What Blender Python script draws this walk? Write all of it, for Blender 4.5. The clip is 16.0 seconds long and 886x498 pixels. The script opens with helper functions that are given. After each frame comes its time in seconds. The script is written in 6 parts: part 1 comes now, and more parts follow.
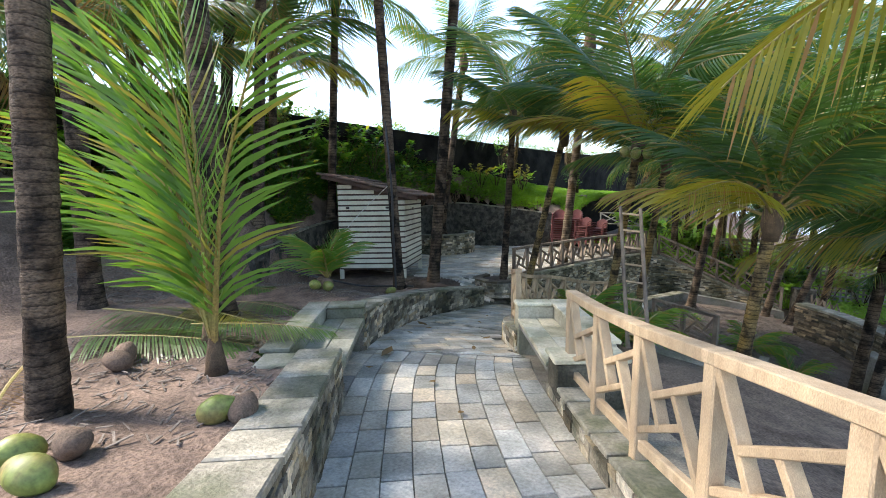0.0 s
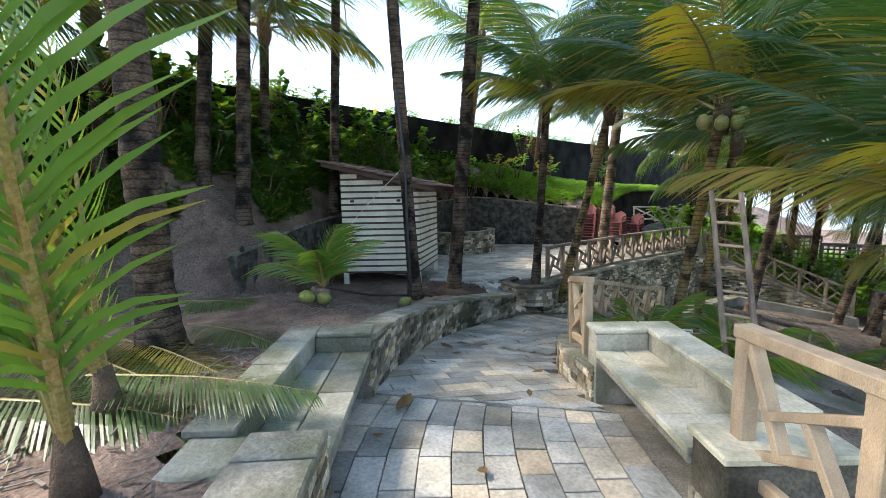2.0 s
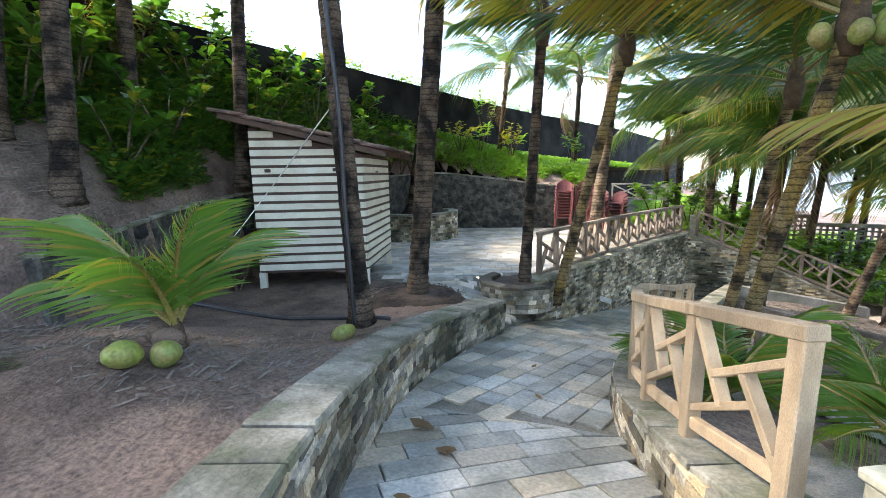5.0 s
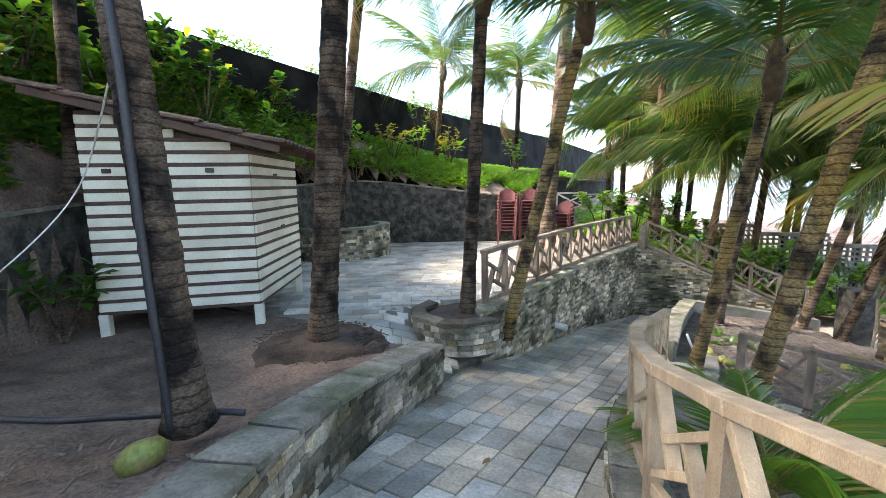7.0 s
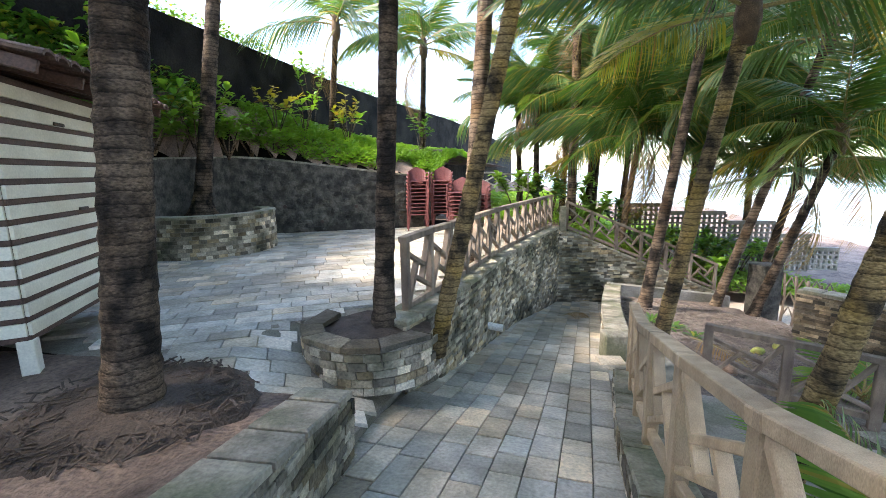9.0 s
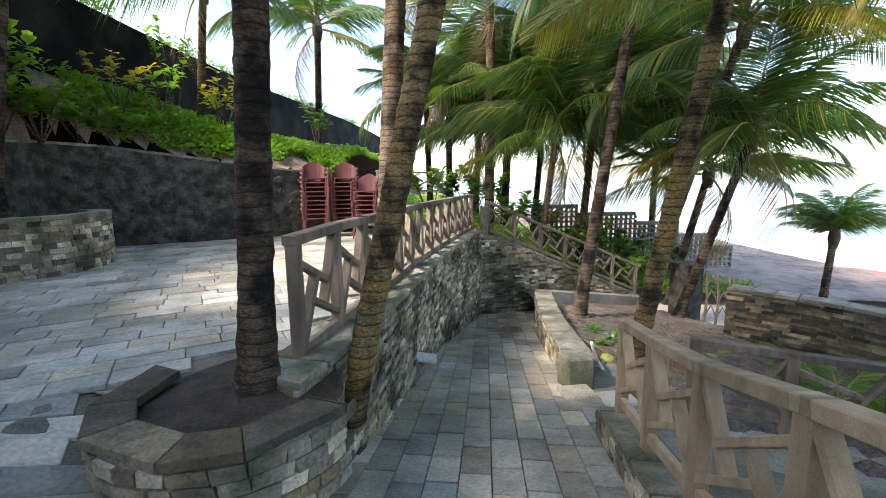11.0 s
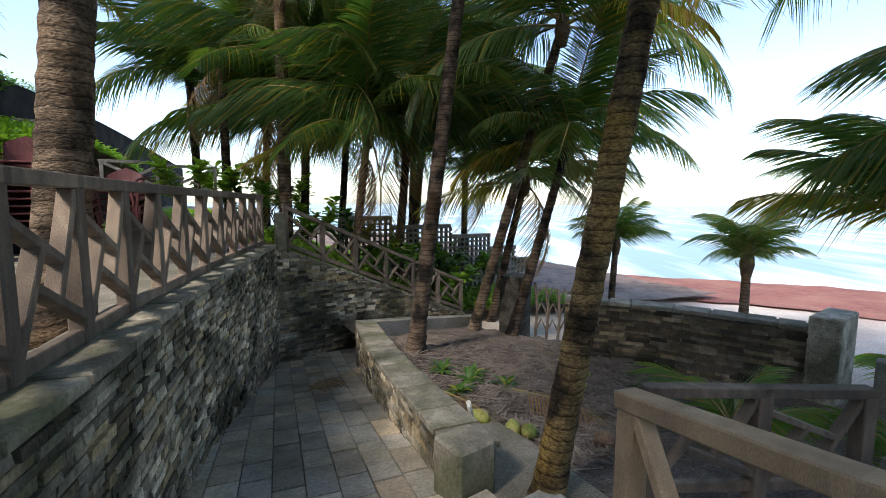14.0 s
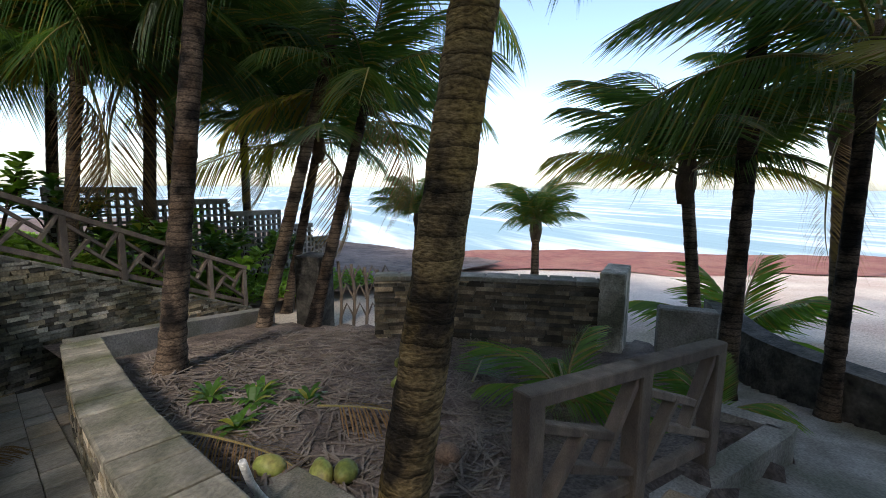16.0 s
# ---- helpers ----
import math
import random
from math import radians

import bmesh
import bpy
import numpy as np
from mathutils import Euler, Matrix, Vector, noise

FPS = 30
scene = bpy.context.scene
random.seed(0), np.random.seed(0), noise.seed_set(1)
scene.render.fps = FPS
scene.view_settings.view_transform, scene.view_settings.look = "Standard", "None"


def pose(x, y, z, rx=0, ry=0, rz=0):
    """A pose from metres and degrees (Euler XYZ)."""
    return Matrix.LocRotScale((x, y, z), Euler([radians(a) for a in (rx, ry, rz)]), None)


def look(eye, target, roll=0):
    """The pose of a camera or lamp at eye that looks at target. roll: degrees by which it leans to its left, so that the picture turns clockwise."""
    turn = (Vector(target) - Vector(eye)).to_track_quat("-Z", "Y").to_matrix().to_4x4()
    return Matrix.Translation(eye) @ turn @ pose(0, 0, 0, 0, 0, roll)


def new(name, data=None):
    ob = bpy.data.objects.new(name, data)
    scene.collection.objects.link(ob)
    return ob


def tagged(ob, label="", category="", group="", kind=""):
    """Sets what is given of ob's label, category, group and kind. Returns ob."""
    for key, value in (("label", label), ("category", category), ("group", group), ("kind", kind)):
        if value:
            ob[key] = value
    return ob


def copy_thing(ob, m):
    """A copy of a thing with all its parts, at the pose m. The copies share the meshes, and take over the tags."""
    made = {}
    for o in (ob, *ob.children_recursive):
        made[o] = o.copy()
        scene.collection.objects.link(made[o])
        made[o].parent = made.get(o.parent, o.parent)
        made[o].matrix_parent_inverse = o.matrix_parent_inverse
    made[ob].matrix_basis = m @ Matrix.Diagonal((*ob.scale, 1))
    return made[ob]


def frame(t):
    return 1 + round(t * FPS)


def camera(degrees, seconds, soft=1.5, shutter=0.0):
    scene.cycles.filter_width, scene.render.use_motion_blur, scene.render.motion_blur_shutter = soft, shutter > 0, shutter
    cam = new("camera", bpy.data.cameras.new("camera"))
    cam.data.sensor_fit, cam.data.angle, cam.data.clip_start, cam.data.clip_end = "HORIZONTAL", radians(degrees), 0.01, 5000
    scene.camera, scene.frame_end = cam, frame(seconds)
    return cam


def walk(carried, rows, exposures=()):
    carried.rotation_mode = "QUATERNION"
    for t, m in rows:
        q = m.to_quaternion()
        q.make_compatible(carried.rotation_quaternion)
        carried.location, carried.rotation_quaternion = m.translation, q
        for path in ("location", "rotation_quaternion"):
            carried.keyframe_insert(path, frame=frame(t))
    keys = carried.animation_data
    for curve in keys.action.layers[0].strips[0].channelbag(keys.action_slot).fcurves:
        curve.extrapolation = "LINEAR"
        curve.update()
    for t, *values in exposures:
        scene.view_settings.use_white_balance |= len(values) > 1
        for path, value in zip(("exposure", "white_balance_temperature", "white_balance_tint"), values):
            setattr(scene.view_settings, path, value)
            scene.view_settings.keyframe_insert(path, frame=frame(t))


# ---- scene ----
cam = camera(91.0, 16.0, soft=0.65)
PATH = [
    (0, (5.004, 1.656, 2.005), (3.795, 3.229, 1.751), -0.7),
    (0.5, (4.663, 1.933, 1.945), (3.418, 3.479, 1.7), -0.9),
    (1, (4.344, 2.255, 1.872), (3.077, 3.783, 1.633), -1.0),
    (1.5, (3.993, 2.561, 1.822), (2.728, 4.092, 1.582), -1.1),
    (2, (3.704, 2.876, 1.797), (2.463, 4.424, 1.539), -1.2),
    (2.5, (3.386, 3.248, 1.725), (2.195, 4.827, 1.428), -1.1),
    (3, (3.037, 3.588, 1.635), (1.852, 5.167, 1.314), -1.2),
    (3.2, (2.925, 3.725, 1.602), (1.751, 5.311, 1.278), -1.3),
    (5.3, (1.711, 5.171, 1.536), (0.707, 6.868, 1.2), -1.0),
    (5.5, (1.637, 5.325, 1.541), (0.663, 7.041, 1.213), -1.0),
    (6, (1.511, 5.76, 1.541), (0.625, 7.526, 1.232), -1.0),
    (6.5, (1.351, 6.127, 1.484), (0.513, 7.917, 1.184), -1.1),
    (7, (1.224, 6.522, 1.405), (0.417, 8.329, 1.113), -1.0),
    (7.5, (1.057, 6.893, 1.335), (0.301, 8.723, 1.056), -1.0),
    (8, (0.912, 7.295, 1.27), (0.269, 9.165, 0.974), -0.9),
    (8.5, (0.709, 7.714, 1.198), (0.208, 9.622, 0.869), -0.9),
    (9, (0.504, 8.101, 1.125), (0.125, 10.033, 0.775), -1.0),
    (9.2, (0.445, 8.265, 1.077), (0.119, 10.206, 0.721), -1.0),
    (11.3, (0.04, 9.904, 0.741), (0.219, 11.873, 0.443), -0.7),
    (11.5, (0.006, 10.072, 0.701), (0.270, 12.033, 0.409), -0.7),
    (12, (0.026, 10.534, 0.633), (0.417, 12.476, 0.360), -0.7),
    (12.5, (0.048, 10.907, 0.572), (0.590, 12.816, 0.326), 0.1),
    (13, (0.122, 11.269, 0.513), (0.823, 13.129, 0.286), 0.2),
    (13.5, (0.185, 11.604, 0.442), (1.015, 13.412, 0.234), 0.5),
    (14, (0.321, 11.914, 0.375), (1.270, 13.663, 0.169), 0.3),
    (14.5, (0.446, 12.201, 0.319), (1.514, 13.878, 0.096), 0.3),
    (15, (0.663, 12.504, 0.232), (1.908, 14.051, -0.011), 0.5),
    (15.5, (0.886, 12.710, 0.156), (2.330, 14.069, -0.107), 0.3),
    (16, (1.097, 12.889, 0.089), (2.714, 14.032, -0.190), 0.4),
]
EXPOSURES = [(0, 2.1, 6500, 11), (3.2, 2.5, 6500, 11), (5.5, 3.0, 6500, 13), (9, 3.0, 6550, 15), (11.5, 2.3, 6450, 13), (13, 1.75, 6350, 13), (16, 1.18, 6350, 14)]
walk(cam, [(t, look(eye, target, roll)) for t, eye, target, roll in PATH], EXPOSURES)

# ---- world, sun ----
world = bpy.data.worlds.new("sky")
scene.world = world
world.use_nodes = True
wn = world.node_tree
sky = wn.nodes.new("ShaderNodeTexSky")
sky.sky_type = "NISHITA"
sky.sun_disc = False
SUN_FROM = Vector((-0.78, -0.38, 0.86)).normalized()
sky.sun_elevation = math.asin(SUN_FROM.z)
sky.sun_rotation = math.atan2(SUN_FROM.x, SUN_FROM.y)
sky.air_density, sky.dust_density, sky.ozone_density = 1.0, 1.2, 1.0
bg = wn.nodes["Background"]
wn.links.new(sky.outputs[0], bg.inputs[0])
bg.inputs[1].default_value = 0.15
sun = new("sun", bpy.data.lights.new("sun", "SUN"))
sun.data.energy, sun.data.angle, sun.data.color = 2.1, radians(10.0), (1.0, 0.92, 0.80)
sun.matrix_world = look(SUN_FROM * 60, (0, 0, 0))


# ---- materials ----
def material(name, c1, c2, scale=6.0, rough=0.8, bump=0.3, vary=0.25, fine=60.0, stain=None, stain_scale=1.2, stain_amount=0.5,
             island=False, metal=0.0, stretch=(1, 1, 1), spec=0.4, tints=(), grain=1.6):
    """Two-scale mottled surface with relief; each object or loose piece takes its own tone."""
    m = bpy.data.materials.new(name)
    m.use_nodes = True
    nt = m.node_tree
    N, L = nt.nodes, nt.links
    bs = N["Principled BSDF"]
    tc = N.new("ShaderNodeNewGeometry")
    mp = N.new("ShaderNodeMapping")
    mp.inputs["Scale"].default_value = stretch
    L.new(tc.outputs["Position"], mp.inputs[0])
    n1 = N.new("ShaderNodeTexNoise")
    n1.inputs["Scale"].default_value, n1.inputs["Detail"].default_value = scale, 8
    n2 = N.new("ShaderNodeTexNoise")
    n2.inputs["Scale"].default_value, n2.inputs["Detail"].default_value = fine, 5
    L.new(mp.outputs[0], n1.inputs[0])
    L.new(mp.outputs[0], n2.inputs[0])
    ramp = N.new("ShaderNodeMapRange")
    ramp.inputs[1].default_value, ramp.inputs[2].default_value = 0.3, 0.7
    L.new(n1.outputs[0], ramp.inputs[0])
    mix = N.new("ShaderNodeMix")
    mix.data_type = "RGBA"
    mix.inputs[6].default_value, mix.inputs[7].default_value = (*c1, 1), (*c2, 1)
    L.new(ramp.outputs[0], mix.inputs[0])
    col = mix.outputs[2]
    if stain:
        n3 = N.new("ShaderNodeTexNoise")
        n3.inputs["Scale"].default_value, n3.inputs["Detail"].default_value = stain_scale, 6
        L.new(tc.outputs["Position"], n3.inputs[0])
        r3 = N.new("ShaderNodeMapRange")
        r3.inputs[1].default_value, r3.inputs[2].default_value, r3.inputs[4].default_value = 0.43, 0.62, stain_amount
        L.new(n3.outputs[0], r3.inputs[0])
        mx = N.new("ShaderNodeMix")
        mx.data_type = "RGBA"
        mx.inputs[7].default_value = (*stain, 1)
        L.new(col, mx.inputs[6])
        L.new(r3.outputs[0], mx.inputs[0])
        col = mx.outputs[2]
    if island:
        rnd = tc.outputs["Random Per Island"]
    else:
        rnd = N.new("ShaderNodeObjectInfo").outputs["Random"]
    if tints:
        seven = N.new("ShaderNodeMath")
        seven.operation = "MULTIPLY"
        seven.inputs[1].default_value = 7.13
        L.new(rnd, seven.inputs[0])
        fr = N.new("ShaderNodeMath")
        fr.operation = "FRACT"
        L.new(seven.outputs[0], fr.inputs[0])
        tr = N.new("ShaderNodeValToRGB")
        tr.color_ramp.interpolation = "LINEAR"
        while len(tr.color_ramp.elements) < len(tints):
            tr.color_ramp.elements.new(0.5)
        for i, tint in enumerate(tints):
            tr.color_ramp.elements[i].position = i / (len(tints) - 1)
            tr.color_ramp.elements[i].color = (*tint, 1)
        L.new(fr.outputs[0], tr.inputs[0])
        tm = N.new("ShaderNodeMix")
        tm.data_type, tm.blend_type = "RGBA", "MULTIPLY"
        tm.inputs[0].default_value = 1.0
        L.new(col, tm.inputs[6])
        L.new(tr.outputs[0], tm.inputs[7])
        col = tm.outputs[2]
    val = N.new("ShaderNodeMapRange")
    val.inputs[3].default_value, val.inputs[4].default_value = 1 - vary, 1 + vary
    L.new(rnd, val.inputs[0])
    add = N.new("ShaderNodeMath")
    add.operation = "MULTIPLY_ADD"
    add.inputs[1].default_value, add.inputs[2].default_value = grain, 1 - grain * 0.5
    L.new(n2.outputs[0], add.inputs[0])
    mul = N.new("ShaderNodeMath")
    mul.operation = "MULTIPLY"
    L.new(val.outputs[0], mul.inputs[0])
    L.new(add.outputs[0], mul.inputs[1])
    hsv = N.new("ShaderNodeHueSaturation")
    L.new(mul.outputs[0], hsv.inputs["Value"])
    L.new(col, hsv.inputs["Color"])
    L.new(hsv.outputs[0], bs.inputs["Base Color"])
    rr = N.new("ShaderNodeMapRange")
    rr.inputs[3].default_value, rr.inputs[4].default_value = max(0, rough - 0.15), min(1, rough + 0.15)
    L.new(n1.outputs[0], rr.inputs[0])
    L.new(rr.outputs[0], bs.inputs["Roughness"])
    bs.inputs["Metallic"].default_value = metal
    bs.inputs["Specular IOR Level"].default_value = spec
    if bump:
        ad = N.new("ShaderNodeMath")
        L.new(n1.outputs[0], ad.inputs[0])
        L.new(n2.outputs[0], ad.inputs[1])
        bp = N.new("ShaderNodeBump")
        bp.inputs["Strength"].default_value, bp.inputs["Distance"].default_value = bump, 0.02
        L.new(ad.outputs[0], bp.inputs["Height"])
        L.new(bp.outputs[0], bs.inputs["Normal"])
    return m


def bark_material(name, light, dark, ochre, ochre_amount):
    """Palm bark: uneven leaf-scar rings, dark blotches and ochre lichen."""
    m = bpy.data.materials.new(name)
    m.use_nodes = True
    N, L = m.node_tree.nodes, m.node_tree.links
    bs = N["Principled BSDF"]
    g = N.new("ShaderNodeNewGeometry")

    def noise_at(scale, detail, stretch=(1, 1, 1)):
        mp = N.new("ShaderNodeMapping")
        mp.inputs["Scale"].default_value = stretch
        L.new(g.outputs["Position"], mp.inputs[0])
        n = N.new("ShaderNodeTexNoise")
        n.inputs["Scale"].default_value, n.inputs["Detail"].default_value = scale, detail
        L.new(mp.outputs[0], n.inputs[0])
        return n.outputs[0]

    def ranged(sock, a, b, lo=0.0, hi=1.0):
        r = N.new("ShaderNodeMapRange")
        r.inputs[1].default_value, r.inputs[2].default_value, r.inputs[3].default_value, r.inputs[4].default_value = a, b, lo, hi
        L.new(sock, r.inputs[0])
        return r.outputs[0]

    def mixed(fac, a, b):
        x = N.new("ShaderNodeMix")
        x.data_type = "RGBA"
        L.new(fac, x.inputs[0])
        for sock, c in ((x.inputs[6], a), (x.inputs[7], b)):
            if isinstance(c, tuple):
                sock.default_value = (*c, 1)
            else:
                L.new(c, sock)
        return x.outputs[2]

    wave = N.new("ShaderNodeTexWave")
    wave.bands_direction, wave.wave_profile = "Z", "SAW"
    wave.inputs["Scale"].default_value, wave.inputs["Distortion"].default_value = 4.2, 2.2
    wave.inputs["Detail"].default_value, wave.inputs["Detail Scale"].default_value = 3.0, 1.6
    L.new(g.outputs["Position"], wave.inputs[0])
    blotch, fine, lichen = noise_at(4.5, 8), noise_at(42, 6, (1, 1, 2.2)), noise_at(2.6, 6)
    col = mixed(ranged(blotch, 0.40, 0.60), dark, light)
    col = mixed(ranged(lichen, 0.50, 0.66, 0.0, ochre_amount), col, ochre)
    groove = ranged(wave.outputs["Fac"], 0.0, 0.3, 0.25, 1.0)
    grit = ranged(fine, 0.28, 0.72, 0.35, 1.6)
    mul = N.new("ShaderNodeMath")
    mul.operation = "MULTIPLY"
    L.new(groove, mul.inputs[0])
    L.new(grit, mul.inputs[1])
    hsv = N.new("ShaderNodeHueSaturation")
    L.new(mul.outputs[0], hsv.inputs["Value"])
    L.new(col, hsv.inputs["Color"])
    L.new(hsv.outputs[0], bs.inputs["Base Color"])
    bs.inputs["Roughness"].default_value = 0.92
    bs.inputs["Specular IOR Level"].default_value = 0.2
    add = N.new("ShaderNodeMath")
    L.new(wave.outputs["Fac"], add.inputs[0])
    L.new(fine, add.inputs[1])
    bp = N.new("ShaderNodeBump")
    bp.inputs["Strength"].default_value, bp.inputs["Distance"].default_value = 0.9, 0.02
    L.new(add.outputs[0], bp.inputs["Height"])
    L.new(bp.outputs[0], bs.inputs["Normal"])
    return m


def leaf_material(name, c1, c2, tip=None, gloss=0.45):
    """Thin leaf: reflects and lets light through."""
    m = bpy.data.materials.new(name)
    m.use_nodes = True
    nt = m.node_tree
    N, L = nt.nodes, nt.links
    bs, out = N["Principled BSDF"], N["Material Output"]
    g = N.new("ShaderNodeNewGeometry")
    oi = N.new("ShaderNodeObjectInfo")
    ad = N.new("ShaderNodeMath")
    L.new(g.outputs["Random Per Island"], ad.inputs[0])
    L.new(oi.outputs["Random"], ad.inputs[1])
    hf = N.new("ShaderNodeMath")
    hf.operation = "MULTIPLY"
    hf.inputs[1].default_value = 0.5
    L.new(ad.outputs[0], hf.inputs[0])
    mix = N.new("ShaderNodeMix")
    mix.data_type = "RGBA"
    mix.inputs[6].default_value, mix.inputs[7].default_value = (*c1, 1), (*c2, 1)
    L.new(hf.outputs[0], mix.inputs[0])
    col = mix.outputs[2]
    if tip:
        gt = N.new("ShaderNodeMath")
        gt.operation = "GREATER_THAN"
        gt.inputs[1].default_value = 0.87
        L.new(g.outputs["Random Per Island"], gt.inputs[0])
        m2 = N.new("ShaderNodeMix")
        m2.data_type = "RGBA"
        m2.inputs[7].default_value = (*tip, 1)
        L.new(col, m2.inputs[6])
        L.new(gt.outputs[0], m2.inputs[0])
        col = m2.outputs[2]
    L.new(col, bs.inputs["Base Color"])
    bs.inputs["Roughness"].default_value = gloss
    tr = N.new("ShaderNodeBsdfTranslucent")
    gm = N.new("ShaderNodeMix")
    gm.data_type = "RGBA"
    gm.blend_type = "MULTIPLY"
    gm.inputs[0].default_value = 1.0
    gm.inputs[7].default_value = (1.5, 1.6, 0.6, 1)
    L.new(col, gm.inputs[6])
    L.new(gm.outputs[2], tr.inputs[0])
    ms = N.new("ShaderNodeMixShader")
    ms.inputs[0].default_value = 0.42
    L.new(bs.outputs[0], ms.inputs[1])
    L.new(tr.outputs[0], ms.inputs[2])
    L.new(ms.outputs[0], out.inputs[0])
    return m


M = {}
M["paving"] = material("paving_stone", (0.58, 0.52, 0.43), (0.40, 0.385, 0.34), 5, 0.5, 0.5, 0.3, 38, (0.17, 0.16, 0.115), 1.9, 0.6, tints=((1.0, 1.0, 1.0), (0.80, 0.87, 0.95), (1.12, 1.0, 0.84), (0.68, 0.70, 0.70), (1.05, 1.03, 1.0)), grain=1.2)
M["paving_far"] = material("paving_stone_far", (0.58, 0.52, 0.43), (0.40, 0.385, 0.34), 5, 0.5, 0.5, 0.3, 38, (0.17, 0.16, 0.115), 1.9, 0.6, island=True, tints=((1.0, 1.0, 1.0), (0.80, 0.87, 0.95), (1.12, 1.0, 0.84), (0.68, 0.70, 0.70), (1.05, 1.03, 1.0)), grain=1.2)
M["grout"] = material("dirty_mortar", (0.17, 0.155, 0.125), (0.25, 0.225, 0.185), 9, 0.95, 0.5, 0.1, 70, (0.08, 0.085, 0.05), 2, 0.6)
M["split"] = material("split_stone", (0.58, 0.52, 0.41), (0.33, 0.30, 0.25), 9, 0.85, 0.7, 0.6, 45, (0.05, 0.055, 0.03), 1.5, 0.88, tints=((1.0, 1.0, 1.0), (0.42, 0.40, 0.36), (1.25, 1.22, 1.15), (0.85, 0.72, 0.52), (0.30, 0.29, 0.26), (1.1, 1.1, 1.08)))
M["split_far"] = material("split_stone_far", (0.58, 0.52, 0.41), (0.33, 0.30, 0.25), 9, 0.85, 0.7, 0.6, 45, (0.05, 0.055, 0.03), 1.5, 0.88, island=True, tints=((1.0, 1.0, 1.0), (0.42, 0.40, 0.36), (1.25, 1.22, 1.15), (0.85, 0.72, 0.52), (0.30, 0.29, 0.26), (1.1, 1.1, 1.08)))
M["split_dark"] = material("dark_split_stone", (0.26, 0.225, 0.17), (0.12, 0.105, 0.085), 9, 0.88, 0.6, 0.5, 55, (0.05, 0.05, 0.035), 1.6, 0.7, tints=((1.0, 1.0, 1.0), (0.4, 0.38, 0.34), (1.6, 1.4, 1.1), (0.75, 0.65, 0.5), (0.3, 0.28, 0.25), (1.9, 1.75, 1.5)))
M["coping"] = material("coping_stone", (0.34, 0.31, 0.245), (0.15, 0.14, 0.108), 6, 0.75, 0.6, 0.25, 40, (0.075, 0.085, 0.035), 2.1, 0.75, grain=1.2)
M["bench"] = material("bench_stone", (0.68, 0.61, 0.46), (0.50, 0.45, 0.34), 4, 0.7, 0.35, 0.18, 40, (0.16, 0.16, 0.09), 2.2, 0.7, tints=((1.0, 1.0, 1.0), (0.86, 0.92, 0.96), (1.1, 1.04, 0.92)), grain=0.8)
M["bench_mossy"] = material("mossy_bench_stone", (0.34, 0.33, 0.27), (0.20, 0.20, 0.155), 5, 0.75, 0.5, 0.2, 40, (0.08, 0.09, 0.04), 2.4, 0.75, grain=1)
M["soil"] = material("sandy_soil", (0.19, 0.13, 0.095), (0.075, 0.052, 0.04), 4, 0.95, 1.0, 0.05, 32, (0.27, 0.19, 0.145), 0.9, 0.6, grain=2.2)
M["garden"] = material("garden_soil", (0.17, 0.13, 0.105), (0.06, 0.046, 0.038), 5, 0.95, 1.0, 0.05, 35, (0.22, 0.175, 0.145), 0.9, 0.5, grain=2.4)
M["mulch"] = material("dark_mulch", (0.06, 0.043, 0.032), (0.03, 0.022, 0.017), 7, 0.95, 0.9, 0.1, 60, (0.11, 0.08, 0.06), 3, 0.5)
M["sand"] = material("beach_sand", (0.62, 0.53, 0.42), (0.5, 0.42, 0.33), 1.5, 0.95, 0.3, 0.03, 30, (0.38, 0.24, 0.18), 0.35, 0.5)
M["weed"] = material("beached_seaweed", (0.28, 0.095, 0.065), (0.17, 0.06, 0.042), 3, 0.9, 0.8, 0.05, 25, (0.33, 0.16, 0.1), 0.6, 0.5)
M["wood"] = material("weathered_wood", (0.54, 0.40, 0.25), (0.38, 0.27, 0.165), 4, 0.75, 0.4, 0.22, 90, (0.12, 0.10, 0.08), 1.5, 0.4, stretch=(3, 3, 1), grain=0.9)
M["wood_grey"] = material("grey_wood", (0.29, 0.225, 0.165), (0.15, 0.115, 0.09), 4, 0.85, 0.4, 0.25, 90, (0.06, 0.05, 0.045), 1.5, 0.5, stretch=(3, 3, 1), grain=1.0)
M["white_board"] = material("cream_painted_board", (0.72, 0.68, 0.55), (0.60, 0.56, 0.44), 3, 0.6, 0.15, 0.06, 60, (0.40, 0.34, 0.22), 1.6, 0.3, grain=0.5)
M["brown_board"] = material("brown_batten", (0.09, 0.05, 0.035), (0.06, 0.035, 0.025), 5, 0.7, 0.2, 0.15)
M["roof_tile"] = material("clay_roof_tile", (0.16, 0.09, 0.065), (0.08, 0.05, 0.04), 6, 0.9, 0.5, 0.35, 50, (0.04, 0.04, 0.03), 2, 0.6)
M["trunk"] = bark_material("palm_bark", (0.20, 0.15, 0.105), (0.04, 0.03, 0.022), (0.20, 0.12, 0.05), 0.45)
M["trunk_dark"] = bark_material("dark_palm_bark", (0.125, 0.092, 0.065), (0.015, 0.012, 0.010), (0.11, 0.065, 0.03), 0.35)
M["trunk_moss"] = bark_material("mossy_palm_bark", (0.25, 0.18, 0.085), (0.035, 0.027, 0.018), (0.32, 0.21, 0.055), 0.75)
M["fibre"] = material("crown_fibre", (0.14, 0.09, 0.05), (0.06, 0.04, 0.025), 9, 0.95, 0.8, 0.2, 90)
